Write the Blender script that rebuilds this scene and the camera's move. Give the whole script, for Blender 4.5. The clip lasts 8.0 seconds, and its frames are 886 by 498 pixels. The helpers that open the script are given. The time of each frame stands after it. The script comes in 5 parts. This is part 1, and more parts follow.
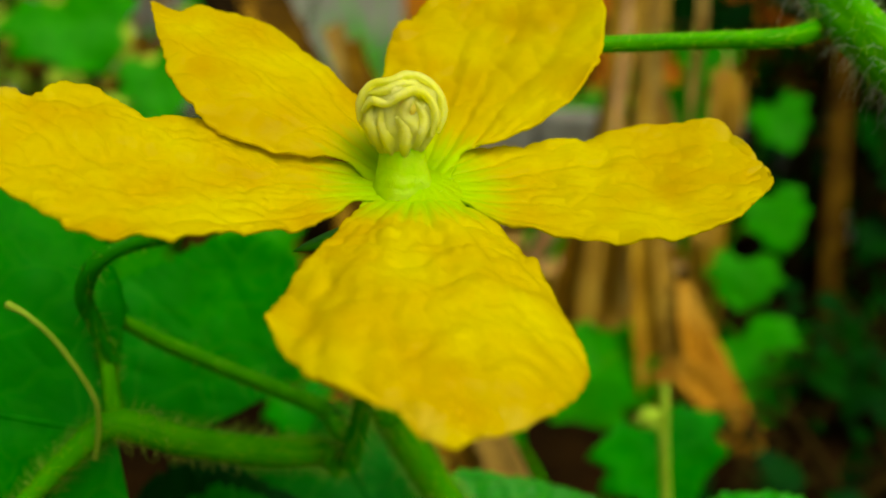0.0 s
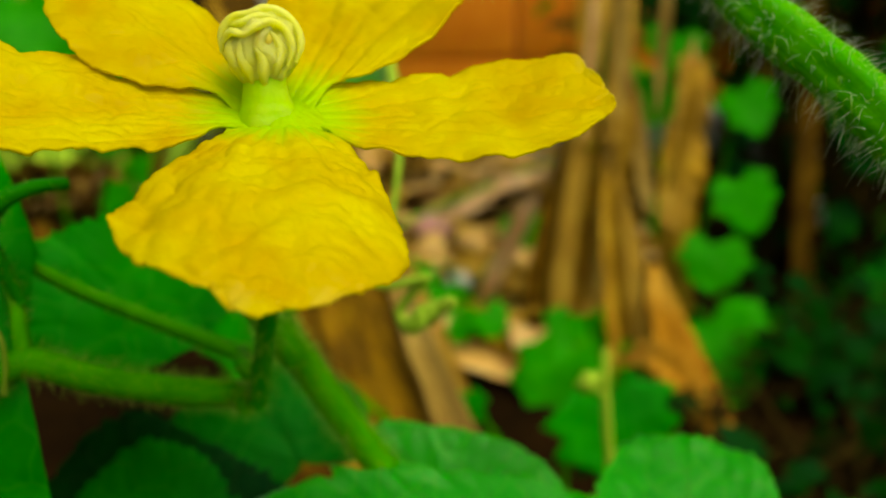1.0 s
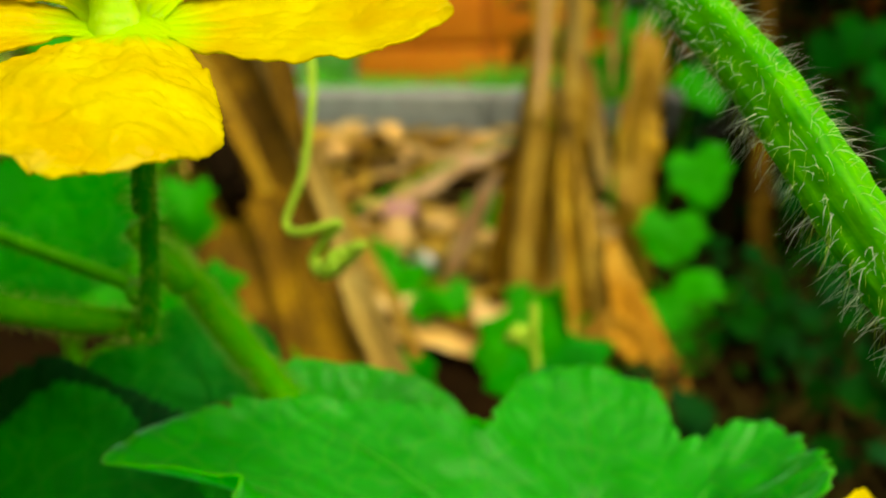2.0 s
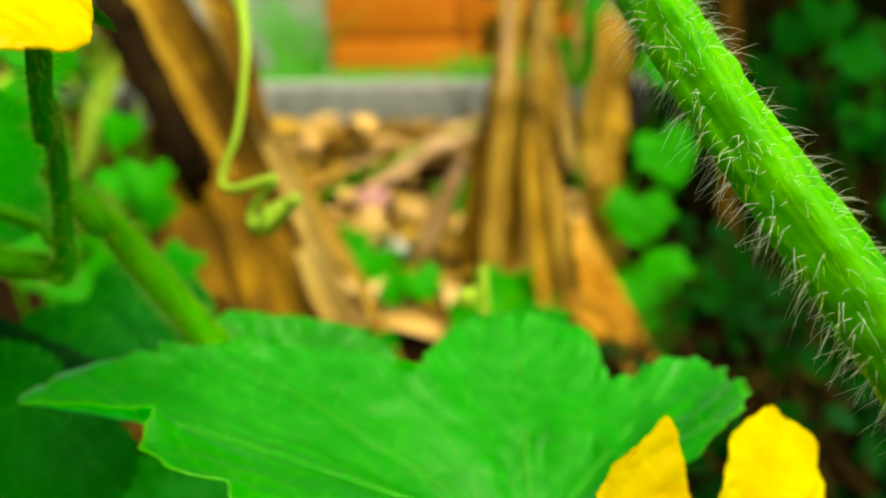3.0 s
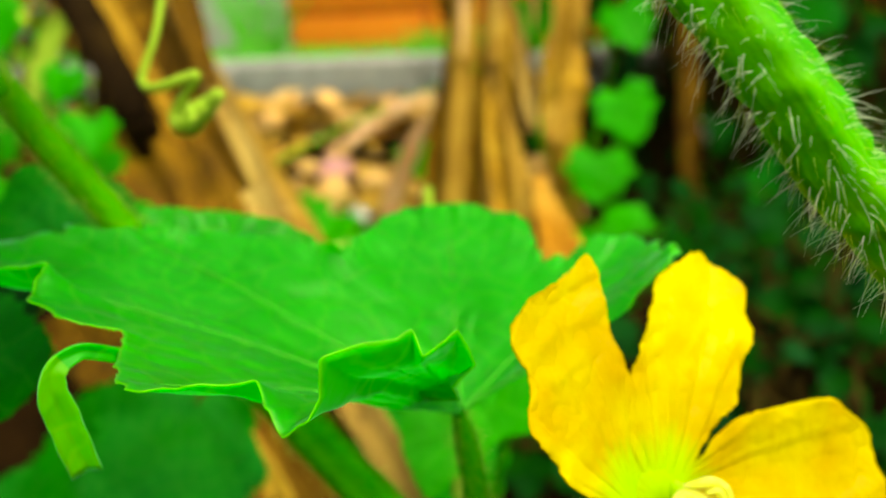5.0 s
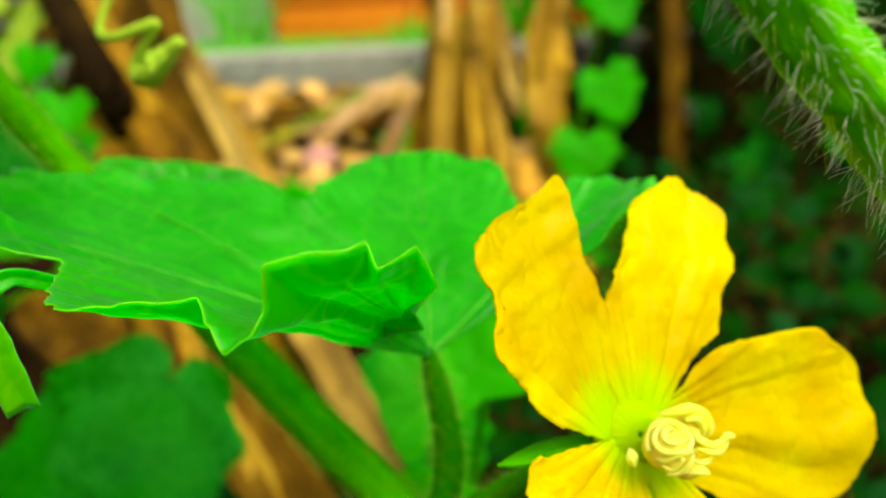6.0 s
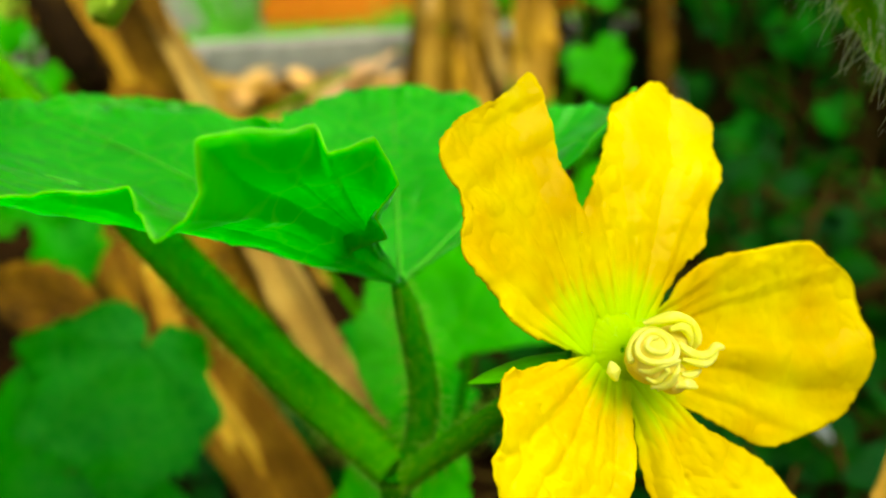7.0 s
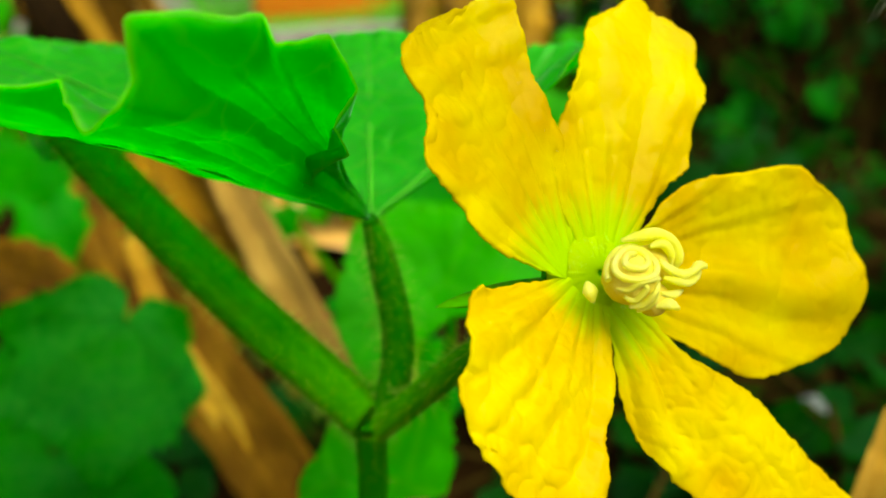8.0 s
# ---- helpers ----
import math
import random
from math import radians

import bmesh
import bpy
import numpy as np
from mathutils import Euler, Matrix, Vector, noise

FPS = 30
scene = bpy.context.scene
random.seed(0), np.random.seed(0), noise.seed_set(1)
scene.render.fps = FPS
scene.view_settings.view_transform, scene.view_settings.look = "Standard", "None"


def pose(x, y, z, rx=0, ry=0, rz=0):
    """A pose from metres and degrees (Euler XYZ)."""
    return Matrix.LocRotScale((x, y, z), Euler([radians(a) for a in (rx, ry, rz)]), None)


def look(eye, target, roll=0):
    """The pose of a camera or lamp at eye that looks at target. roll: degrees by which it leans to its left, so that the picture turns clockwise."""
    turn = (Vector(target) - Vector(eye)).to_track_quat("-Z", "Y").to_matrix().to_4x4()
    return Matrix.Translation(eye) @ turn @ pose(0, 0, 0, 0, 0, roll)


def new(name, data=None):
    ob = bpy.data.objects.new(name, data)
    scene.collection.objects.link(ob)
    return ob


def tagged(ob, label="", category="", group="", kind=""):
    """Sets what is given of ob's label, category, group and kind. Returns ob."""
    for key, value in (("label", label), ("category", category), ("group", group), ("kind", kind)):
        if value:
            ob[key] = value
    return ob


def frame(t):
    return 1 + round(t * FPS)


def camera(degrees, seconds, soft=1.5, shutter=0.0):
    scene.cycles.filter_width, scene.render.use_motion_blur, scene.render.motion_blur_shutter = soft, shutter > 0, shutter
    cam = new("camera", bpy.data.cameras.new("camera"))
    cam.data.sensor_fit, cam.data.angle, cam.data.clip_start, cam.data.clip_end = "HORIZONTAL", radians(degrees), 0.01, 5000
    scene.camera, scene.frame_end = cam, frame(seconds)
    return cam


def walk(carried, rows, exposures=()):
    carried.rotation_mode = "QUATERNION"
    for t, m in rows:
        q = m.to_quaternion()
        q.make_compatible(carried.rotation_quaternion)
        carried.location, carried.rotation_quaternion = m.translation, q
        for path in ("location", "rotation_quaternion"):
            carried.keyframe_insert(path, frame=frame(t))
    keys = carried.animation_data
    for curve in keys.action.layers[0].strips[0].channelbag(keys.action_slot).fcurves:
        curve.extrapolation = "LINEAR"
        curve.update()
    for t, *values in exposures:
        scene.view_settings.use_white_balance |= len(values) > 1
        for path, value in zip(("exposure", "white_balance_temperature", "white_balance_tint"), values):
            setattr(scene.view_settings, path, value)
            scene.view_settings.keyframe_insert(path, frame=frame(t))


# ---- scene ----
cam = camera(56.0, 8.0, soft=1.9)
METRES, EYE, TILT, LEAN, TURN = 0.12, 0.26, -15.0, 0.0, 0.0
ROWS = [
    (0.0, 0.0000, 0.0000, 0.0000, 0.000, 0.000, 0.000),
    (0.5, 0.0601, -0.0359, -0.0350, -0.324, -0.004, 0.698),
    (1.0, 0.1301, -0.0567, -0.0795, -0.738, -0.138, 1.038),
    (1.5, 0.1962, -0.0774, -0.1173, -1.462, -0.489, 1.445),
    (2.0, 0.2711, -0.1066, -0.1812, -2.245, -0.821, 2.214),
    (3.5, 0.3861, -0.1183, -0.3154, -4.011, -1.440, 3.807),
    (4.0, 0.4021, -0.1150, -0.3596, -4.442, -1.742, 4.166),
    (4.5, 0.4161, -0.0991, -0.4150, -5.159, -2.172, 4.303),
    (6.0, 0.4611, -0.0245, -0.5571, -6.372, -2.974, 5.582),
    (6.5, 0.4739, 0.0046, -0.6019, -6.573, -3.308, 6.001),
    (7.0, 0.4865, 0.0404, -0.6571, -6.997, -3.631, 6.298),
    (7.5, 0.5009, 0.0653, -0.6957, -7.209, -3.804, 6.624),
    (8.0, 0.5129, 0.0837, -0.7403, -7.267, -4.001, 6.793),
]
EXPOSURES = [(0.0, -0.64, 8700, -18), (1.0, -0.57, 8800, -19), (2.0, -0.08, 8700, -18), (3.5, 0.4, 8500, -16), (4.5, 0.45, 8500, -16), (6.0, 0.46, 8500, -16), (8.0, 0.25, 8500, -17)]
walk(cam, [(t, pose(0, 0, EYE, TILT, LEAN, TURN) @ pose(METRES * x, METRES * y, METRES * z, 90 + pitch, roll, yaw)) for t, x, y, z, yaw, pitch, roll in ROWS], EXPOSURES)
cam.data.dof.use_dof = True
cam.data.dof.focus_distance = 0.096
cam.data.dof.aperture_fstop = 15.0

# ---- light: a bright hazy day, the sun soft and high, a little to the right ----
world = bpy.data.worlds.new("sky")
scene.world = world
world.use_nodes = True
wn = world.node_tree
sky = wn.nodes.new("ShaderNodeTexSky")
sky.sky_type = "NISHITA"
sky.sun_disc = False
sky.sun_elevation, sky.sun_rotation = radians(58), radians(142)
sky.air_density, sky.dust_density, sky.ozone_density = 0.5, 6.0, 0.5
wn.nodes["Background"].inputs["Strength"].default_value = 0.23
wn.links.new(sky.outputs["Color"], wn.nodes["Background"].inputs["Color"])
sun = new("sun", bpy.data.lights.new("sun", "SUN"))
sun.data.energy, sun.data.angle, sun.data.color = 1.7, radians(50), (1.0, 0.94, 0.80)
sun.matrix_world = look((0.33 * 9, -0.42 * 9, 0.85 * 9), (0, 0, 0))


# ---- node helpers ----
class Nodes:
    """A small wrapper round a material's node tree."""

    def __init__(self, name):
        self.mat = bpy.data.materials.new(name)
        self.mat.use_nodes = True
        self.t = self.mat.node_tree
        self.bsdf = self.t.nodes["Principled BSDF"]
        self.out = self.t.nodes["Material Output"]

    def add(self, kind, **sockets):
        n = self.t.nodes.new(kind)
        for k, v in sockets.items():
            self.plug(n, k.replace("_", " "), v)
        return n

    def plug(self, node, name, v):
        s = node.inputs[name]
        if isinstance(v, bpy.types.NodeSocket):
            self.t.links.new(v, s)
        else:
            s.default_value = (*v, 1) if s.type == "RGBA" and len(v) == 3 else v

    def coords(self, which="Object", scale=(1, 1, 1)):
        c = self.t.nodes.new("ShaderNodeTexCoord")
        m = self.t.nodes.new("ShaderNodeMapping")
        m.inputs["Scale"].default_value = scale
        self.t.links.new(c.outputs[which], m.inputs["Vector"])
        return m.outputs["Vector"]

    def noise(self, vec, scale, detail=4.0, rough=0.55):
        n = self.add("ShaderNodeTexNoise", Vector=vec, Scale=scale, Detail=detail, Roughness=rough)
        return n.outputs["Fac"]

    def ramp(self, fac, stops):
        r = self.t.nodes.new("ShaderNodeValToRGB")
        self.t.links.new(fac, r.inputs["Fac"])
        e = r.color_ramp.elements
        while len(e) < len(stops):
            e.new(0.5)
        for el, (p, c) in zip(e, stops):
            el.position = p
            el.color = (c, c, c, 1) if isinstance(c, (int, float)) else (*c, 1)
        return r.outputs["Color"]

    def mix(self, fac, a, b, how="MIX"):
        m = self.t.nodes.new("ShaderNodeMix")
        m.data_type, m.blend_type = "RGBA", how
        for k, v in ((0, fac), (6, a), (7, b)):
            if isinstance(v, bpy.types.NodeSocket):
                self.t.links.new(v, m.inputs[k])
            else:
                m.inputs[k].default_value = v if k == 0 else (*v, 1)
        return m.outputs[2]

    def math(self, op, a, b=0.5):
        m = self.t.nodes.new("ShaderNodeMath")
        m.operation = op
        for k, v in ((0, a), (1, b)):
            if isinstance(v, bpy.types.NodeSocket):
                self.t.links.new(v, m.inputs[k])
            else:
                m.inputs[k].default_value = v
        return m.outputs[0]

    def along(self):
        c = self.t.nodes.new("ShaderNodeTexCoord")
        s = self.t.nodes.new("ShaderNodeSeparateXYZ")
        self.t.links.new(c.outputs["UV"], s.inputs[0])
        return s.outputs["X"]

    def random(self):
        return self.t.nodes.new("ShaderNodeObjectInfo").outputs["Random"]

    def bump(self, height, strength, distance):
        b = self.add("ShaderNodeBump", Height=height, Strength=strength, Distance=distance)
        self.plug(self.bsdf, "Normal", b.outputs["Normal"])
        return b.outputs["Normal"]

    def done(self, color, rough=0.6, translucent=0.0, glow=None, spec=0.4):
        self.plug(self.bsdf, "Base Color", color if isinstance(color, bpy.types.NodeSocket) else (*color, 1))
        self.plug(self.bsdf, "Roughness", rough)
        self.plug(self.bsdf, "Specular IOR Level", spec)
        if translucent:
            tr = self.t.nodes.new("ShaderNodeBsdfTranslucent")
            self.plug(tr, "Color", glow if glow is not None else color)
            mx = self.t.nodes.new("ShaderNodeMixShader")
            mx.inputs[0].default_value = translucent
            self.t.links.new(self.bsdf.outputs[0], mx.inputs[1])
            self.t.links.new(tr.outputs[0], mx.inputs[2])
            self.t.links.new(mx.outputs[0], self.out.inputs["Surface"])
        return self.mat


# ---- materials ----
def petal_material():
    n = Nodes("petal")
    u = n.along()
    ob = n.coords("Object")
    blotch = n.noise(ob, 90, 3)
    yellow = n.ramp(blotch, [(0.3, (0.63, 0.40, 0.001)), (0.7, (0.735, 0.63, 0.001))])
    streaks = n.noise(n.coords("UV", (1.5, 26, 1)), 1.0, 3, 0.6)
    dark = n.ramp(streaks, [(0.36, 1.0), (0.46, 0.0)])
    near = n.ramp(u, [(0.12, 1.0), (0.6, 0.0)])
    yellow = n.mix(n.math("MULTIPLY", n.math("MULTIPLY", dark, near), 0.4), yellow, (0.5, 0.45, 0.003))
    edge = n.math("ADD", u, n.math("MULTIPLY", n.math("SUBTRACT", streaks, 0.5), 0.22))
    gfac = n.ramp(edge, [(0.05, 1.0), (0.14, 0.75), (0.26, 0.0)])
    col = n.mix(gfac, yellow, (0.48, 0.76, 0.012))
    tip = n.ramp(u, [(0.9, 0.0), (1.0, 0.2)])
    col = n.mix(n.math("MULTIPLY", tip, n.ramp(n.noise(ob, 160), [(0.5, 0.0), (0.62, 1.0)])), col, (0.86, 0.74, 0.2))
    h = n.math("ADD", n.noise(n.coords("UV", (2.5, 15, 1)), 1.0, 4), n.math("MULTIPLY", n.noise(ob, 420, 4), 0.6))
    n.bump(h, 0.38, 0.0008)
    return n.done(col, 0.5, 0.4, n.mix(gfac, (0.92, 0.84, 0.003), (0.62, 0.92, 0.012)), 0.2)


def leaf_material(name, lo, hi, glow, margin=(0.30, 0.66, 0.03), rough=0.5, cell=260.0, spec=0.2, sheen=0.0, through_=0.5):
    n = Nodes(name)
    u = n.along()
    ob = n.coords("Object")
    col = n.ramp(n.noise(ob, 45, 4), [(0.3, lo), (0.72, hi)])
    bloom = n.ramp(n.noise(ob, 26, 3), [(0.42, 0.0), (0.68, 0.55)])
    col = n.mix(bloom, col, (hi[0] * 2 + 0.01, hi[1] * 1.12, hi[2] * 2 + 0.03))
    vor = n.add("ShaderNodeTexVoronoi", Vector=ob, Scale=cell)
    vor.feature = "DISTANCE_TO_EDGE"
    net = n.ramp(vor.outputs["Distance"], [(0.0, 1.0), (0.09, 0.0)])
    pale = (hi[0] * 3 + 0.02, min(0.75, hi[1] * 1.5 + 0.04), hi[2] * 3 + 0.012)
    col = n.mix(n.math("MULTIPLY", net, 0.14), col, pale)
    wob = n.add("ShaderNodeVectorMath", **{"Vector": ob})
    wob.operation = "MULTIPLY_ADD"
    warp = n.add("ShaderNodeTexNoise", Vector=ob, Scale=cell * 0.5, Detail=2.0)
    n.t.links.new(warp.outputs["Color"], wob.inputs[0])
    wob.inputs[1].default_value = (0.006, 0.006, 0.006)
    n.t.links.new(ob, wob.inputs[2])
    wide = n.add("ShaderNodeTexVoronoi", Vector=wob.outputs[0], Scale=cell * 0.42)
    wide.feature = "DISTANCE_TO_EDGE"
    net2 = n.ramp(wide.outputs["Distance"], [(0.0, 1.0), (0.035, 0.6), (0.08, 0.0)])
    col = n.mix(n.math("MULTIPLY", net2, 0.10), col, pale)
    rim = n.ramp(u, [(0.992, 0.0), (1.0, 0.7)])
    col = n.mix(rim, col, margin)
    h = n.math("ADD", n.math("MULTIPLY", n.noise(ob, 500, 3), 0.35), n.math("ADD", n.ramp(vor.outputs["Distance"], [(0.0, 0.0), (0.25, 0.6)]), n.ramp(wide.outputs["Distance"], [(0.0, 0.0), (0.3, 1.4)])))
    n.bump(h, 0.18, 0.0006)
    n.plug(n.bsdf, "Sheen Weight", sheen)
    n.plug(n.bsdf, "Coat Weight", sheen * 0.42)
    n.plug(n.bsdf, "Coat Roughness", 0.42)
    n.plug(n.bsdf, "Sheen Tint", (0.45, 1.0, 0.72, 1))
    n.plug(n.bsdf, "Sheen Roughness", 0.25)
    lit = n.mix(n.math("MULTIPLY", net2, 0.45), glow, (glow[0] * 4 + 0.1, min(1, glow[1] * 1.2), glow[2] * 3 + 0.03))
    return n.done(col, rough, through_, lit, spec)


def stem_material(name, lo, hi, scale=150.0, translucent=0.12, inside=0.0):
    n = Nodes(name)
    ob = n.coords("Object")
    uv = n.coords("UV", (3, 22, 1))
    f = n.math("ADD", n.math("MULTIPLY", n.noise(uv, 1.0, 4), 0.6), n.math("MULTIPLY", n.noise(ob, scale, 4), 0.4))
    col = n.ramp(f, [(0.34, lo), (0.66, hi)])
    n.bump(n.math("ADD", f, n.math("ADD", n.math("MULTIPLY", n.noise(ob, 900, 3), 0.5), n.noise(ob, 420, 2))), 0.5, 0.0006)
    n.plug(n.bsdf, "Subsurface Weight", inside)
    n.plug(n.bsdf, "Subsurface Radius", (0.35, 1.0, 0.1))
    n.plug(n.bsdf, "Subsurface Scale", 0.005)
    return n.done(col, 0.5, translucent, None, 0.1)


def plain_material(name, lo, hi, scale, rough=0.7, bump=0.4, depth=0.002, translucent=0.0, stretch=(1, 1, 1), spec=0.3, vary=0.0):
    n = Nodes(name)
    ob = n.coords("Object", stretch)
    f = n.math("ADD", n.math("MULTIPLY", n.noise(ob, scale, 5), 0.65), n.math("MULTIPLY", n.noise(ob, scale * 7, 4), 0.35))
    col = n.ramp(f, [(0.34, lo), (0.66, hi)])
    if vary:
        col = n.mix(n.math("MULTIPLY", n.random(), vary), col, tuple(c * 0.35 for c in lo))
    n.bump(f, bump, depth)
    return n.done(col, rough, translucent, None, spec)


def dry_material(name, lo, mid, hi, fibres=60.0, spec=0.25):
    """Dead maize leaf or stalk: fibres along its length, bleached streaks and dark spots."""
    n = Nodes(name)
    uv = n.coords("UV", (1.6, fibres, 1))
    ob = n.coords("Object")
    fib = n.noise(uv, 1.0, 4, 0.6)
    patch = n.noise(ob, 22, 4)
    col = n.ramp(n.math("ADD", n.math("MULTIPLY", fib, 0.5), n.math("MULTIPLY", patch, 0.5)), [(0.36, lo), (0.5, mid), (0.64, hi)])
    spots = n.ramp(n.noise(ob, 70, 3), [(0.63, 0.0), (0.72, 0.7)])
    col = n.mix(spots, col, tuple(c * 0.3 for c in lo))
    n.bump(fib, 0.6, 0.003)
    return n.done(col, 0.7, 0.12, None, spec)


def waxy_material(name, lo, hi):
    """Waxy pollen cords and column: light spreads inside them."""
    n = Nodes(name)
    ob = n.coords("Object")
    col = n.ramp(n.noise(ob, 300, 4), [(0.3, lo), (0.7, hi)])
    n.plug(n.bsdf, "Subsurface Weight", 0.8)
    n.plug(n.bsdf, "Subsurface Radius", (1.0, 1.0, 0.4))
    n.plug(n.bsdf, "Subsurface Scale", 0.0026)
    n.bump(n.math("ADD", n.noise(ob, 500, 4), n.noise(ob, 1500, 3)), 0.45, 0.0003)
    return n.done(col, 0.45, 0.3, hi, 0.4)


M = {
    "petal": petal_material(),
    "anther": waxy_material("anther", (0.90, 0.92, 0.09), (0.96, 0.97, 0.24)),
    "pollen": plain_material("pollen", (0.84, 0.70, 0.07), (0.92, 0.80, 0.16), 400, 0.7, 0.4, 0.0004, 0.3),
    "throat": waxy_material("throat", (0.52, 0.88, 0.02), (0.68, 0.94, 0.06)),
    "leaf": leaf_material("leaf", (0.006, 0.30, 0.002), (0.025, 0.50, 0.008), (0.055, 0.92, 0.006), rough=0.44, spec=0.42, sheen=1.0, through_=0.66),
    # the next two are darker leaf greens, with shade put into the colour of low leaves
    "leaf_dark_shaded": leaf_material("leaf_dark_shaded", (0.001, 0.12, 0.0005), (0.005, 0.21, 0.001), (0.01, 0.5, 0.002), (0.01, 0.24, 0.003), 0.6, 260.0, 0.06),
    "leaf_mid_and_shaded": leaf_material("leaf_mid_and_shaded", (0.002, 0.17, 0.0008), (0.008, 0.31, 0.0015), (0.02, 0.7, 0.004), (0.01, 0.3, 0.003), 0.6, 260.0, 0.08),
    "grass": leaf_material("grass", (0.11, 0.50, 0.05), (0.24, 0.68, 0.11), (0.3, 0.98, 0.14), (0.15, 0.6, 0.06), 0.55, 120.0),
    "leaf_far": leaf_material("leaf_far", (0.010, 0.24, 0.001), (0.028, 0.39, 0.003), (0.05, 0.8, 0.004), (0.08, 0.45, 0.004), 0.6, 120.0, 0.12),
    # near-black copy of the leaf green: deep shade painted into the colour
    "leaf_painted_shade": leaf_material("leaf_painted_shade", (0.001, 0.03, 0.0005), (0.003, 0.07, 0.001), (0.003, 0.10, 0.001), (0.004, 0.06, 0.001), 0.85, 260.0, 0.02),
    "dry_pink": dry_material("dry_pink", (0.64, 0.33, 0.13), (0.86, 0.52, 0.27), (0.94, 0.68, 0.44), 30.0),
    "vein": stem_material("vein", (0.06, 0.49, 0.025), (0.11, 0.58, 0.06), 150.0, 0.3),
    "stem": stem_material("stem", (0.012, 0.22, 0.001), (0.12, 0.45, 0.003), 150.0, 0.1, 0.7),
    "stem_dark": stem_material("stem_dark", (0.008, 0.22, 0.001), (0.018, 0.28, 0.002)),
    "stem_pale": stem_material("stem_pale", (0.02, 0.26, 0.001), (0.09, 0.44, 0.003)),
    "hair": plain_material("hair", (0.90, 0.96, 0.80), (0.97, 0.98, 0.92), 200, 0.35, 0.0, 0.001, 0.6),
    "hair_green": plain_material("hair_green", (0.5, 0.78, 0.06), (0.72, 0.88, 0.2), 200, 0.4, 0.0, 0.001, 0.4),
    "tendril": stem_material("tendril", (0.26, 0.46, 0.03), (0.42, 0.58, 0.07)),
    "dry_tan": dry_material("dry_tan", (0.30, 0.150, 0.015), (0.50, 0.285, 0.035), (0.68, 0.45, 0.085)),
    "dry_gold": dry_material("dry_gold", (0.17, 0.0728, 0.004), (0.5, 0.2688, 0.016), (0.72, 0.4704, 0.06)),
    "dry_brown": dry_material("dry_brown", (0.016, 0.0067, 0.001), (0.17, 0.0806, 0.004), (0.4, 0.2128, 0.012), 60.0, 0.12),
    "dry_black": dry_material("dry_black", (0.005, 0.0022, 0.001), (0.013, 0.0067, 0.002), (0.05, 0.0269, 0.005), 60.0, 0.03),
    "dry_orange": dry_material("dry_orange", (0.34, 0.13, 0.006), (0.56, 0.26, 0.025), (0.70, 0.40, 0.07), 40.0, 0.1),
    "dry_rust": dry_material("dry_rust", (0.03, 0.011, 0.001), (0.14, 0.064, 0.004), (0.32, 0.17, 0.015), 40.0, 0.1),
    "slate": plain_material("slate", (0.05, 0.065, 0.08), (0.12, 0.14, 0.17), 60, 0.6, 0.3, 0.001),
    "dry_grey": dry_material("dry_grey", (0.24, 0.135, 0.025), (0.40, 0.245, 0.055), (0.56, 0.40, 0.12)),
    "litter": dry_material("litter", (0.48, 0.235, 0.05), (0.80, 0.48, 0.15), (0.92, 0.69, 0.36), 30.0),
    "soil": plain_material("soil", (0.005, 0.0025, 0.001), (0.024, 0.011, 0.003), 14, 0.95, 0.9, 0.02, spec=0.02),
    "concrete": plain_material("concrete", (0.19, 0.20, 0.20), (0.36, 0.37, 0.37), 18, 0.85, 0.4, 0.004),
    "clay": plain_material("clay", (0.70, 0.17, 0.007), (0.84, 0.27, 0.018), 12, 0.8, 0.4, 0.004, 0.0, (1, 1, 1), 0.3, 0.25),
    "mortar": plain_material("mortar", (0.48, 0.13, 0.03), (0.58, 0.20, 0.05), 30, 0.9, 0.5, 0.004),
    "plaster": plain_material("plaster", (0.40, 0.42, 0.38), (0.6, 0.6, 0.56), 6, 0.85, 0.2, 0.004),
    "pebble": plain_material("pebble", (0.55, 0.58, 0.6), (0.8, 0.8, 0.78), 60, 0.5, 0.3, 0.001),
    "pink": plain_material("pink", (0.62, 0.25, 0.30), (0.78, 0.42, 0.42), 60, 0.6, 0.3, 0.001),
    "twig": plain_material("twig", (0.012, 0.008, 0.002), (0.05, 0.032, 0.006), 60, 0.9, 0.6, 0.002, spec=0.04),
}

water = Nodes("water")
water.plug(water.bsdf, "Base Color", (1, 1, 1, 1))
water.plug(water.bsdf, "Roughness", 0.02)
water.plug(water.bsdf, "IOR", 1.33)
water.plug(water.bsdf, "Transmission Weight", 1.0)
M["water"] = water.mat


# ---- mesh helpers ----
def part(name, bm, material, parent=None, label="", smooth=True):
    """Links a bmesh as one mesh object, as a thing or under one."""
    me = bpy.data.meshes.new(name)
    for f in bm.faces:
        f.smooth = smooth
    bm.to_mesh(me)
    bm.free()
    me.materials.append(M[material])
    ob = new(name, me)
    if parent is not None:
        ob.parent = parent
        ob.matrix_parent_inverse = parent.matrix_world.inverted()
    if label:
        ob["label"] = label
    return ob


def thing(name, base, label, category, group="", kind=""):
    """An Empty at the base of a thing that has parts."""
    e = new(name)
    e.empty_display_size = 0.01
    e.matrix_world = Matrix.Translation(base)
    bpy.context.view_layer.update()
    return tagged(e, label, category, group, kind)


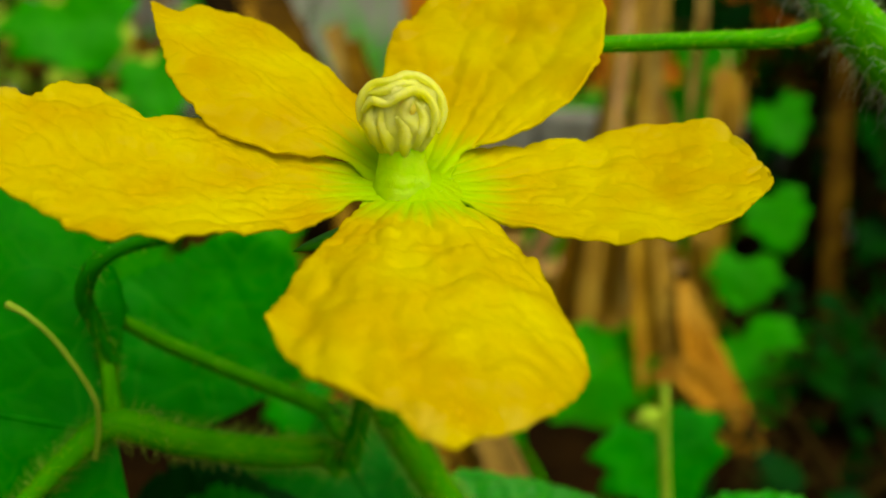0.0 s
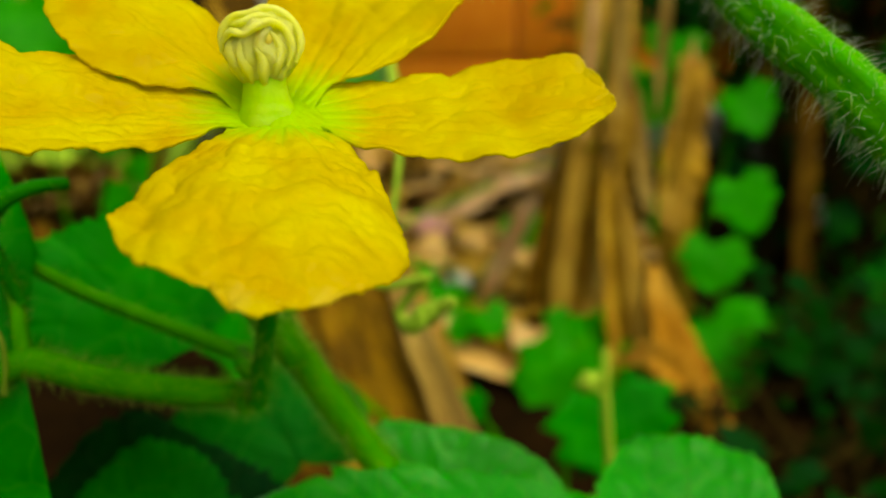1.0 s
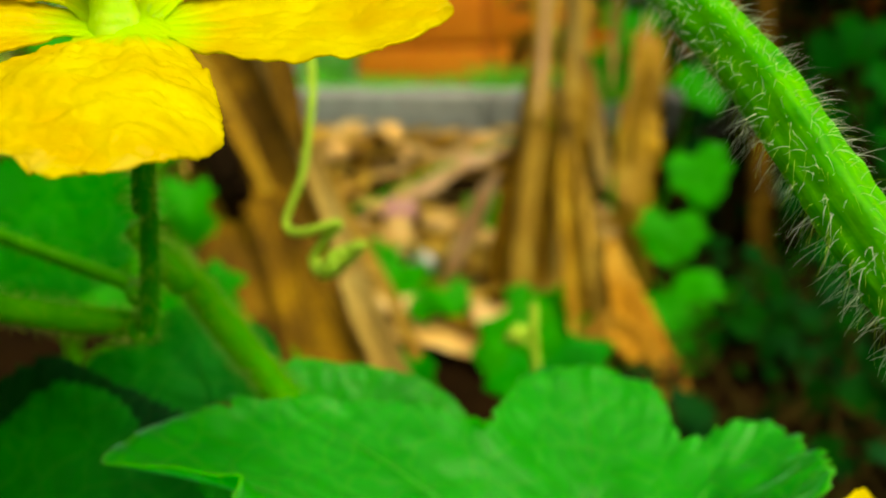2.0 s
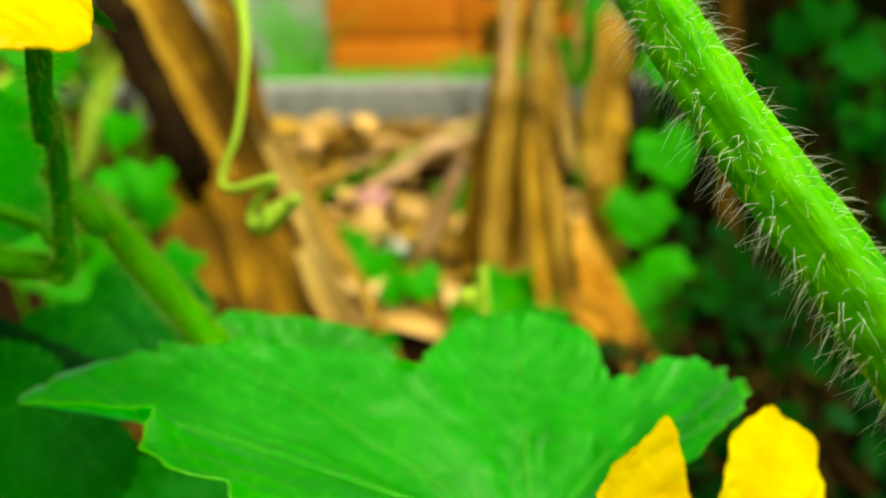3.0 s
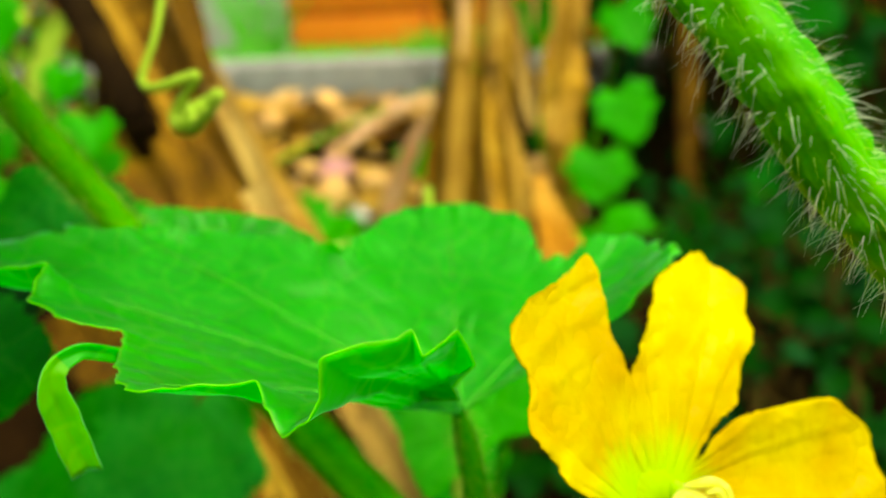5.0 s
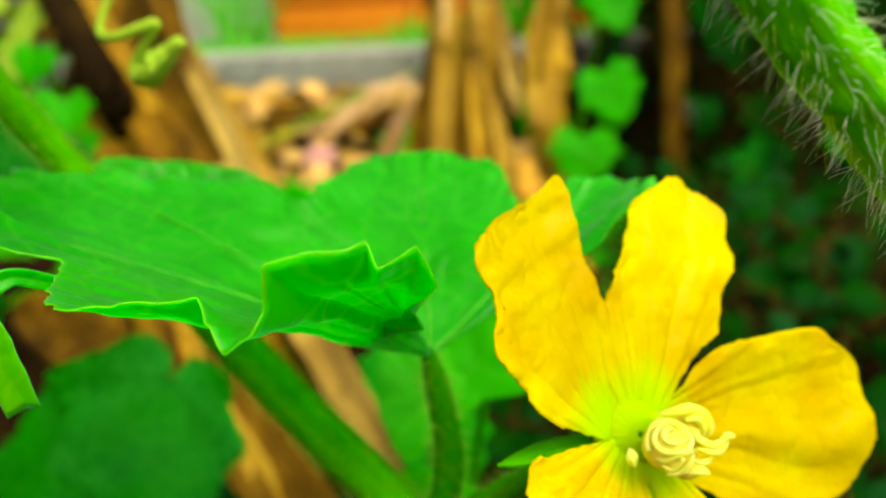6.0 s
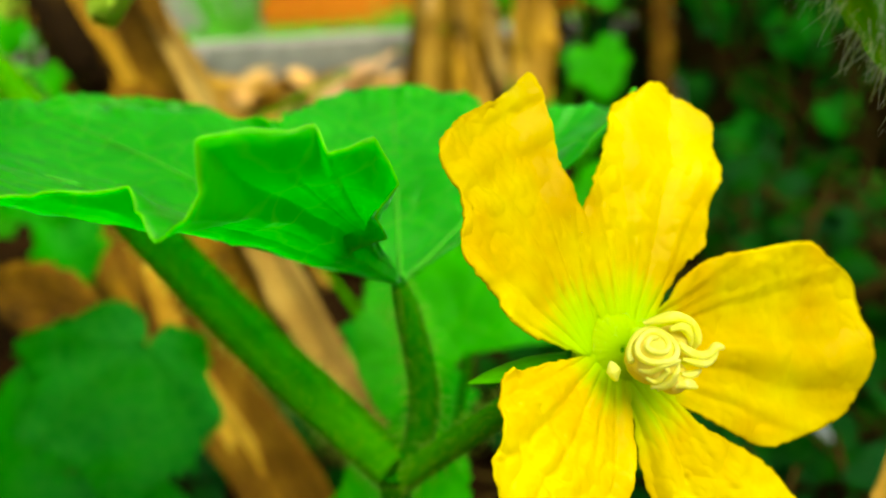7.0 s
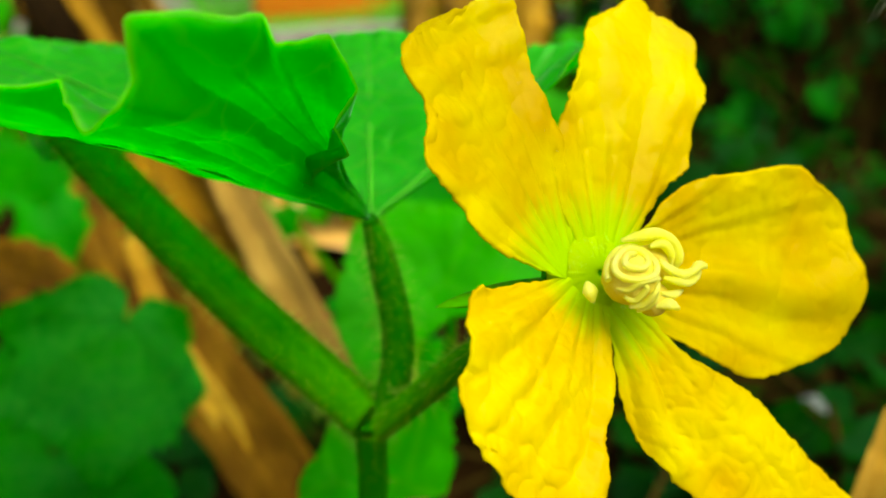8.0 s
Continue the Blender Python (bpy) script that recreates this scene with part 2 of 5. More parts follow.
def spline(points, n):
    """n points evenly along a Catmull-Rom curve; each point may carry more numbers (a radius)."""
    p = [np.array(q, float) for q in points]
    p = [2 * p[0] - p[1]] + p + [2 * p[-1] - p[-2]]
    out = []
    for k in range(n):
        s = k / (n - 1) * (len(p) - 3)
        i = min(int(s), len(p) - 4)
        f = s - i
        a, b, c, d = p[i:i + 4]
        out.append(0.5 * (2 * b + (c - a) * f + (2 * a - 5 * b + 4 * c - d) * f * f + (3 * b - a - 3 * c + d) * f ** 3))
    return out


def frames(path):
    """Tangent, side and up along a path, carried along without twist."""
    res, side = [], None
    for i in range(len(path)):
        t = Vector(path[min(i + 1, len(path) - 1)][:3]) - Vector(path[max(i - 1, 0)][:3])
        t.normalize()
        if side is None:
            side = t.cross(Vector((0, 0, 1)))
            if side.length < 0.1:
                side = t.cross(Vector((1, 0, 0)))
        side = side - t * side.dot(t)
        side.normalize()
        res.append((t, side.copy(), side.cross(t)))
    return res


def tube(bm, points, n=24, sides=12, ribs=0.0, lumps=0.0, flat=1.0, seed=0.0):
    """A tapered tube through points (x, y, z, radius), with closed, rounded ends and a UV of length and girth."""
    path = spline(points, n)
    uvl = bm.loops.layers.uv.verify()
    rings = []
    for i, (q, (t, s, u)) in enumerate(zip(path, frames(path))):
        ring = []
        for k in range(sides):
            a = 2 * math.pi * k / sides
            r = q[3] * (1 + ribs * math.cos(5 * a + 0.7) + lumps * noise.noise(Vector((q[0] * 400 + seed, a * 1.3, i * 0.35))))
            ring.append(bm.verts.new(Vector(q[:3]) + s * (r * math.cos(a)) + u * (r * flat * math.sin(a))))
        rings.append(ring)
    for i in range(n - 1):
        for k in range(sides):
            k2 = (k + 1) % sides
            f = bm.faces.new((rings[i][k], rings[i][k2], rings[i + 1][k2], rings[i + 1][k]))
            for lp, uv in zip(f.loops, ((i, k), (i, k + 1), (i + 1, k + 1), (i + 1, k))):
                lp[uvl].uv = (uv[0] / n, uv[1] / sides)
    for ring, i, sgn in ((rings[0], 0, -1), (rings[-1], -1, 1)):
        fr = frames(path)[i]
        c = bm.verts.new(Vector(path[i][:3]) + fr[0] * (sgn * path[i][3] * 0.5))
        for k in range(sides):
            a, b = ring[k], ring[(k + 1) % sides]
            bm.faces.new((a, c, b) if sgn > 0 else (b, c, a))
    return path


def hair_mesh(bm, points, count, length, thick, rng, lean=0.4, droop=(0, 0, -0.4)):
    """Many fine curved hairs standing on a stem through points (x, y, z, radius)."""
    path = spline(points, 120)
    fr = frames(path)
    gaps = np.cumsum([(Vector(path[i + 1][:3]) - Vector(path[i][:3])).length for i in range(119)])
    for _ in range(count):
        i = min(118, int(np.searchsorted(gaps, rng.random() * gaps[-1])))
        f = rng.random()
        q = path[i] * (1 - f) + path[i + 1] * f
        t, s, u = fr[i]
        a = rng.uniform(0, 2 * math.pi)
        out = s * math.cos(a) + u * math.sin(a)
        root = Vector(q[:3]) + out * (q[3] * 0.96)
        way = (out + t * rng.gauss(lean, 0.25) + Vector((rng.gauss(0, 0.2), rng.gauss(0, 0.2), rng.gauss(0, 0.2)))).normalized()
        ln = length * rng.uniform(0.35, 1.1)
        bend = Vector(droop) * rng.uniform(0.2, 1.3) + t * rng.gauss(0.25, 0.3)
        x = way.orthogonal().normalized()
        y = way.cross(x)
        prev = None
        r0 = thick * rng.uniform(0.6, 1.2)
        for j in range(5):
            g = j / 4
            c = root + way * (ln * g) + bend * (ln * g * g * 0.6)
            r = r0 * (1 - 0.85 * g)
            ring = [bm.verts.new(c + x * (r * math.cos(b)) + y * (r * math.sin(b))) for b in (0, 2.09, 4.19)]
            if prev:
                for k in range(3):
                    bm.faces.new((prev[k], prev[(k + 1) % 3], ring[(k + 1) % 3], ring[k]))
            prev = ring


def sheet(bm, pts, uvs, thickness):
    """A grid of points as a closed sheet of that thickness. pts[i][j] is a Vector."""
    uvl = bm.loops.layers.uv.verify()
    ni, nj = len(pts), len(pts[0])
    nrm = [[None] * nj for _ in range(ni)]
    for i in range(ni):
        for j in range(nj):
            a = pts[min(i + 1, ni - 1)][j] - pts[max(i - 1, 0)][j]
            b = pts[i][min(j + 1, nj - 1)] - pts[i][max(j - 1, 0)]
            c = a.cross(b)
            nrm[i][j] = c.normalized() if c.length > 1e-12 else Vector((0, 0, 1))
    top = [[bm.verts.new(pts[i][j] + nrm[i][j] * (thickness / 2)) for j in range(nj)] for i in range(ni)]
    low = [[bm.verts.new(pts[i][j] - nrm[i][j] * (thickness / 2)) for j in range(nj)] for i in range(ni)]

    def quad(vs, ids):
        f = bm.faces.new(vs)
        for lp, (i, j) in zip(f.loops, ids):
            lp[uvl].uv = uvs[i][j]

    for i in range(ni - 1):
        for j in range(nj - 1):
            ids = ((i, j), (i + 1, j), (i + 1, j + 1), (i, j + 1))
            quad([top[a][b] for a, b in ids], ids)
            quad([low[a][b] for a, b in reversed(ids)], ids[::-1])
    for i in range(ni - 1):
        for j in (0, nj - 1):
            ids = ((i, j), (i + 1, j), (i + 1, j), (i, j))
            vs = [top[i][j], top[i + 1][j], low[i + 1][j], low[i][j]]
            quad(vs if j else vs[::-1], ids)
    for j in range(nj - 1):
        for i in (0, ni - 1):
            ids = ((i, j), (i, j + 1), (i, j + 1), (i, j))
            vs = [top[i][j], top[i][j + 1], low[i][j + 1], low[i][j]]
            quad(vs[::-1] if i else vs, ids)


# ---- the ground, the kerb and the wall behind ----
GZ = -0.08  # height of the soil

def ground_sheet():
    bm = bmesh.new()
    xs = sorted(set([-60, -20, -8, -4, -2.5] + [round(-1.6 + 0.05 * k, 3) for k in range(66)] + [2.5, 4, 8, 20, 60]))
    ys = sorted(set([-60, -20, -6, -2, -1] + [round(-0.6 + 0.05 * k, 3) for k in range(60)] + [3.5, 5, 9, 20, 80]))
    rows = []
    for y in ys:
        rows.append([bm.verts.new((x, y, GZ - 0.012 + 0.016 * noise.noise(Vector((x * 5, y * 5, 0))) + 0.006 * noise.noise(Vector((x * 19, y * 19, 3))))) for x in xs])
    for a, b in zip(rows, rows[1:]):
        for i in range(len(xs) - 1):
            bm.faces.new((a[i], a[i + 1], b[i + 1], b[i]))
    return tagged(part("ground", bm, "soil"), "dark brown garden soil with crumbs and small lumps", "ground", "", "structure")


ground_sheet()


def block(bm, size, at_, turn=0.0, bevel=0.006):
    """A box with rounded, slightly uneven edges."""
    r = bmesh.ops.create_cube(bm, size=1.0)
    vs = r["verts"]
    bmesh.ops.scale(bm, vec=size, verts=vs)
    es = list({e for v in vs for e in v.link_edges})
    out = bmesh.ops.bevel(bm, geom=es, offset=bevel, segments=2, affect="EDGES", profile=0.6)
    m = pose(*at_, 0, 0, turn)
    bmesh.ops.transform(bm, matrix=m, verts=list({v for f in out["faces"] for v in f.verts} | {v for v in bm.verts if v.is_valid and v in vs}))


KERB = pose(0.02, 2.33, GZ, 0, 0, -23)  # along the kerb's foot
kerb = thing("kerb", (0.02, 2.33, GZ), "grey weathered concrete kerb in front of the block wall", "kerb", "", "structure")
for k in range(7):
    bm = bmesh.new()
    block(bm, (0.56, 0.22, 0.22), (-1.75 + 0.57 * k, 0.11 + 0.004 * (k % 2), 0.0), 0, 0.01)
    bm.transform(KERB)
    part("kerb_stone", bm, "concrete", kerb)

wall = thing("wall_back", tuple(KERB @ Vector((0.5, 0.4, 0))), "low wall of orange clay blocks with pale joints", "wall", "", "structure")
bm = bmesh.new()
block(bm, (1.80, 0.13, 1.12), (0.60, 0.40, 0.56), 0, 0.004)
bm.transform(KERB)
part("mortar_bed", bm, "mortar", wall)
bm = bmesh.new()
block(bm, (0.435, 0.15, 0.215), (0, 0, 0), 0, 0.01)
first_block = None
for row in range(5):
    for col in range(4):
        if first_block is None:
            ob = first_block = part("clay_block", bm, "clay", wall)
        else:
            ob = new("clay_block", first_block.data)
            ob.parent = wall
            ob.matrix_parent_inverse = wall.matrix_world.inverted()
        ob.matrix_basis = KERB @ pose(-0.075 + 0.447 * col + (0.0 if row % 2 else 0.012), 0.393, 0.113 + 0.225 * row)

bm = bmesh.new()
block(bm, (4.5, 0.2, 2.0), (-1.6, 1.9, 1.0), 0, 0.01)
bm.transform(KERB)
tagged(part("wall_house", bm, "plaster"), "pale plastered house wall far behind", "wall", "", "structure")


# ---- petals and flowers ----
def resample(line, n):
    """n + 1 points evenly along a line of points."""
    run = [0.0]
    for p, q in zip(line, line[1:]):
        run.append(run[-1] + float(np.linalg.norm(q - p)))
    at_ = np.linspace(0, run[-1], n + 1)
    return np.stack([np.interp(at_, run, [q[k] for q in line]) for k in (0, 1)], axis=1), run[-1]


def petal_sheet(base, tip, facing, rim, seed, cup=0.1, droop=None, arch=0.0, fold=1.0, cross=1.0, quilt=1.0, edge=1.0, drops=(), nu=150, nv=60):
    """One petal with a soft outline, veined and crumpled. rim: millimetres along and across the petal, from one side of the neck round the blade to the other."""
    base, tip = Vector(base), Vector(tip)
    ax = tip - base
    ln = ax.length
    ax.normalize()
    nm = Vector(facing)
    nm = (nm - ax * nm.dot(ax)).normalized()
    side = ax.cross(nm)
    o = Vector((seed * 7.3, seed * 3.1, seed))
    line = [q / 1000 for q in spline([(0.0, 3.2)] + list(rim) + [(0.0, -3.2)], 240)]
    half = max(abs(q[1]) for q in line)
    top = max(range(len(line)), key=lambda k: line[k][0] - 0.15 * abs(line[k][1]))
    sides = []
    for sign, part_line in ((1, line[:top + 1]), (-1, line[top:][::-1])):
        even, total = resample(part_line, nu)
        for i in range(1, nu):
            t = even[i + 1] - even[i - 1]
            out = np.array((-t[1], t[0])) * sign / (np.linalg.norm(t) + 1e-9)
            mm = total * i / nu * 1000 * sign
            free = min(1, i / nu * 5, (nu - i) / 6)
            even[i] = even[i] + out * (edge * free * (0.00032 * noise.noise(Vector((mm * 0.45, 0, 0)) + o) + 0.00028 * noise.noise(Vector((mm * 1.1, 2, 0)) + o) + 0.00016 * noise.noise(Vector((mm * 2.6, 5, 0)) + o)))
        sides.append(even)
    pts, uvs = [], []
    for i in range(nu + 1):
        prow, urow = [], []
        for j in range(nv + 1):
            f = j / nv
            x, y = sides[0][i] * (1 - f) + sides[1][i] * f
            rimness = max(abs(2 * f - 1), i / nu) ** 9
            far = math.hypot(x, y)
            th = math.atan2(y, x + 0.004)
            s = max(0.0, min(1.1, x / ln))
            grow = min(1, far / 0.016)
            h = (cup if y > 0 or droop is None else droop) * y * y / half + arch * ln * math.sin(math.pi * s)
            mx, my = x * 1000, y * 1000
            bend = 0.35 * noise.noise(Vector((mx * 0.08, my * 0.08, 3)) + o)
            h -= 0.00034 * math.cos((th + 0.18 * bend) * 15 + seed) ** 8 * (1 - 0.55 * min(1, s)) * min(1, far / 0.006)
            h += 0.0011 * fold * noise.noise(Vector((th * 4.6 + bend, far * 18, 2)) + o) * grow
            h += 0.0006 * cross * noise.noise(Vector((mx * 0.27 + 1.4 * bend, my * 0.10, 8)) + o) * grow
            crease = (1 - abs(noise.noise(Vector((mx * 0.19, my * 0.22, 4)) + o))) ** 6
            small = (1 - abs(noise.noise(Vector((mx * 0.42, my * 0.46, 14)) + o))) ** 6
            h += quilt * grow * (0.00022 * noise.noise(Vector((mx * 0.33, my * 0.36, 6)) + o) - 0.00034 * crease - 0.00024 * small + 0.00010 * noise.noise(Vector((mx * 1.1, my * 1.2, 9)) + o))
            h += 0.0013 * edge * noise.noise(Vector((mx * 0.25, my * 0.25, 7)) + o) * rimness * grow
            prow.append(base + ax * float(x) + side * float(y) + nm * float(h))
            urow.append((float(far / ln), 0.5 + th / 2))
        pts.append(prow)
        uvs.append(urow)
    bm = bmesh.new()
    sheet(bm, pts, uvs, 0.00035)
    for u, w, r in drops:
        i, j = int(u * nu), int(w * nv)
        q = pts[i][j]
        n = (pts[i + 1][j] - q).cross(pts[i][j + 1] - q).normalized()
        if n.dot(nm) < 0:
            n = -n
        water_drop(q + n * 0.00018, n, ax, r)
    return bm


def water_drop(at_, normal, along, radius):
    """A flattened bead of water lying on a petal."""
    bm = bmesh.new()
    bmesh.ops.create_icosphere(bm, subdivisions=3, radius=1.0)
    side = normal.cross(along).normalized()
    fwd = side.cross(normal)
    for v in bm.verts:
        c = v.co
        v.co = fwd * (c.x * radius * 1.35) + side * (c.y * radius) + normal * (max(c.z, -0.25) * radius * 0.42)
    ob = part("water_drop", bm, "water")
    ob.matrix_basis = Matrix.Translation(at_)
    return tagged(ob, "clear water drop lying on a yellow petal", "drop", "water drops on the petals")


def view_frame(axis):
    """Right, up and out of a head that looks along axis."""
    out = Vector(axis).normalized()
    right = (Vector((1, 0, 0)) - out * out.x).normalized()
    return right, out.cross(right), out


def anther_head(root, centre, axis, knobs, cords, spirals, seed, fluted=()):
    """The folded pollen head: yellow knobs with pale cords laid over them. Millimetres right, up and out of the head's face."""
    right, up, out = view_frame(axis)
    c = Vector(centre)

    def at_(q):
        return c + (right * q[0] + up * q[1] + out * q[2]) * 0.001

    for x, y, z, r in knobs:
        bm = bmesh.new()
        bmesh.ops.create_icosphere(bm, subdivisions=4, radius=r * 0.001)
        for v in bm.verts:
            v.co *= 1 + 0.10 * noise.noise(v.co * 900 + Vector((seed, x, y)))
            v.co += at_((x, y, z))
        part("pollen_knob", bm, "pollen", root, "yellow pollen between the cords")
    if fluted:
        # one folded body: height and radius from its foot to its crown, with wavy flutes round it
        line = spline(fluted, 46)
        rows = []
        for i, (hy, hr) in enumerate(line):
            row = []
            for k in range(97):
                a = 2 * math.pi * k / 96
                wob = noise.noise(Vector((1.6 * math.cos(a), 1.6 * math.sin(a), hy * 0.35)) + Vector((seed, 0, 0)))
                fine = noise.noise(Vector((4 * math.cos(a), 4 * math.sin(a), hy * 0.9)) + Vector((0, seed, 0)))
                r = max(0.05, hr) * (1 + 0.075 * math.sin(11 * a + 4.0 * wob + 0.5 * hy) + 0.10 * wob + 0.06 * fine)
                row.append(at_((r * math.cos(a), hy + 0.5 * wob, r * 0.85 * math.sin(a) - 0.4)))
            rows.append(row)
        bm = bmesh.new()
        sheet(bm, rows, [[(i / 46, k / 96) for k in range(97)] for i in range(46)], 0.0003)
        part("fluted_body", bm, "anther", root, "pale folded body of the pollen head")
    for k, pts in enumerate(cords):
        bm = bmesh.new()
        ends = [0.55] + [1.0] * (len(pts) - 2) + [0.55]
        tube(bm, [(*at_(q), q[3] * 0.001 * e) for q, e in zip(pts, ends)], 10 * len(pts), 14, 0.04, 0.09, 0.8, seed + k)
        part("pollen_cord", bm, "anther", root, "cream folded cord")
    for (x, y, z, r), (dx, dy, dz), turns, first, last, thick in spirals:
        d = Vector((dx, dy, dz)).normalized()
        e = d.orthogonal().normalized()
        f = d.cross(e)
        pts = []
        for k in range(64):
            g = k / 63
            rho = first + (last - first) * g
            ang = turns * 6.283 * g
            q = d * math.cos(rho) + (e * math.cos(ang) + f * math.sin(ang)) * (math.sin(rho) * (1 + 0.06 * math.sin(3 * ang)))
            pts.append((*at_(Vector((x, y, z)) + q * r), thick * 0.001))
        bm = bmesh.new()
        tube(bm, pts, 190, 12, 0.0, 0.05, 1.0, seed)
        part("pollen_cord", bm, "anther", root, "cream cord wound in a spiral")


def flower(label, centre, axis, petals, head, sepals, seed, column=1.0):
    """A gourd flower: five petals, a green cup and sepals behind, the stamen column with its pollen head."""
    root = thing("gourd_flower", centre, label, "flower", "gourd flowers on the vine")
    c, ax = Vector(centre), Vector(axis).normalized()
    for k, p in enumerate(petals):
        d = (Vector(p["tip"]) - c)
        d = (d - ax * d.dot(ax)).normalized()
        part("petal", petal_sheet(c + d * 0.0016 - ax * 0.0012 + Vector(p.get("shift", (0, 0, 0))), p["tip"], p.get("facing", axis), p["rim"], seed + k * 1.7, **p.get("shape", {})), "petal", root)
    # the petals join in a shallow green bowl
    x = ax.orthogonal().normalized()
    y = ax.cross(x)
    ring = [2 * math.pi * k / 80 for k in range(81)]
    bowl = [[c + ax * (0.0002 - 0.0024 * (i / 12) ** 2 + 0.00010 * (i / 12) * math.cos(20 * a)) + (x * math.cos(a) + y * math.sin(a)) * (0.0004 + 0.0056 * i / 12) for a in ring] for i in range(13)]
    bm = bmesh.new()
    sheet(bm, bowl, [[(0.02 + 0.13 * i / 12, k / 16) for k in range(81)] for i in range(13)], 0.0004)
    throat = part("throat", bm, "petal", root, "yellow-green throat where the petals join")
    rg = random.Random(seed)
    bm = bmesh.new()
    for k in range(10):
        a = 0.63 * k
        q = c + (x * math.cos(a) + y * math.sin(a)) * 0.0035
        hair_mesh(bm, [(*(q - x * 0.0012), 0.0012), (*q, 0.0013), (*(q + x * 0.0012), 0.0012)], 40, 0.0009, 0.00003, rg, 0.0, ax * 0.6)
    tagged(part("throat_fuzz", bm, "throat", throat, "short pale fuzz in the throat"), kind="stuff")
    # the short cup under the petals
    bm = bmesh.new()
    tube(bm, [(*(c - ax * 0.010), 0.0022), (*(c - ax * 0.006), 0.0045), (*(c - ax * 0.0035), 0.0062), (*(c - ax * 0.0026), 0.0058)], 14, 20, 0.04, 0.05)
    cup = part("calyx_cup", bm, "stem", root, "small green cup under the petals")
    for d in sepals:
        bm = bmesh.new()
        d = Vector(d)
        a = c - ax * 0.004 + d.normalized() * 0.005
        tube(bm, [(*a, 0.0018), (*(a + d * 0.35), 0.0027), (*(a + d * 0.75), 0.0018), (*(a + d), 0.0002)], 20, 14, 0, 0.05, 0.3)
        part("sepal", bm, "stem_pale", cup, "narrow pointed green sepal")
    bm = bmesh.new()
    hd = Vector(head["centre"])
    foot = c + Vector(head.get("foot", (0, 0, 0)))
    tube(bm, [(*(foot - ax * 0.0022), 0.0058 * column), (*(foot - ax * 0.0008), 0.0044 * column), (*(foot * 0.75 + hd * 0.25), 0.0034 * column), (*(foot * 0.15 + hd * 0.85), 0.0027 * column)], 30, 40, 0.04, 0.05)
    stamen = part("stamen_column", bm, "throat", root, "pale green stamen column")
    anther_head(stamen, head["centre"], head["axis"], head["knobs"], head["cords"], head.get("spirals", ()), seed, head.get("fluted", ()))
    return root


FA = (-0.0030, 0.0965, 0.2425)
NA = (0.012, -0.31, 0.95)
LOWER_PETAL = dict(tip=(-0.0017, 0.0583, 0.2302), rim=[(0.2, 5.8), (10.7, 8.8), (20.3, 12.4), (25.0, 13.6), (28.6, 12.2), (32.2, 9.5), (34.9, 6.5), (36.7, 2.4), (38.5, 0.6), (40.3, -2.1), (38.8, -4.6), (37.2, -8.5), (33.9, -12.1), (28.0, -15.3), (24.3, -14.8), (19.0, -13.8), (13.4, -12.0), (6.5, -8.7), (0.1, -4.0)],
    shape=dict(cup=-0.12, droop=-0.34, arch=0.07, fold=0.8, cross=0.9, quilt=1.3, edge=0.8))
RIGHT_PETAL = dict(tip=(0.0392, 0.0989, 0.2426), facing=(0, -0.41, 0.91), rim=[(2.4, 1.7), (6.6, 5.4), (10.2, 8.1), (14.9, 9.8), (20.9, 11.0), (27.3, 10.5), (33.8, 7.8), (38.0, 4.2), (40.9, -0.0), (39.7, -8.0), (37.1, -12.7), (29.1, -12.1), (19.3, -10.8), (10.3, -9.4), (4.0, -7.3)],
    shape=dict(cup=0.08, arch=-0.02, fold=0.5, cross=0.6, quilt=0.8, edge=0.7))
UPPER_PETAL = dict(tip=(0.0108, 0.1285, 0.2681), rim=[(6.6, 3.0), (9.2, 6.6), (13.4, 11.3), (18.9, 14.3), (24.7, 15.8), (32.1, 15.2), (39.3, 12.7), (43.5, 7.7), (44.4, -0.1), (39.7, -6.6), (31.7, -11.4), (26.4, -13.3), (21.5, -13.1), (15.8, -11.1), (11.3, -7.4)],
    shape=dict(cup=0.1, arch=-0.04, fold=0.8, cross=0.6, quilt=0.7, edge=0.7, drops=((0.75, 0.3, 0.0004),)))
BACK_PETAL = dict(tip=(-0.0383, 0.1149, 0.2639), rim=[(8.6, 5.9), (14.5, 7.2), (19.0, 7.8), (24.3, 8.6), (31.4, 9.0), (35.1, 6.4), (39.4, 4.4), (39.3, -0.0), (42.8, -1.3), (34.3, -7.2), (27.5, -10.8), (23.1, -11.8), (18.5, -11.4), (14.1, -9.5), (10.4, -6.8), (7.3, -3.8)],
    shape=dict(cup=-0.1, arch=0.04, fold=0.7, cross=0.5, quilt=0.7, edge=0.7))
LEFT_PETAL = dict(tip=(-0.0469, 0.082, 0.249), facing=(0, -0.44, 0.9), rim=[(5.8, 5.0), (11.8, 6.1), (17.7, 7.6), (22.2, 10.3), (25.4, 11.3), (28.7, 9.6), (31.8, 10.9), (35.6, 13.2), (38.7, 11.8), (41.0, 8.4), (43.2, 10.3), (45.9, 7.0), (46.4, 1.3), (44.6, -3.8), (41.5, -6.6), (37.5, -9.4), (33.1, -13.4), (26.2, -12.8), (19.7, -10.7), (13.9, -9.1), (9.2, -5.8), (5.5, -2.1)],
    shape=dict(cup=0.08, arch=-0.01, fold=1.3, cross=0.6, quilt=1.2, edge=0.9))
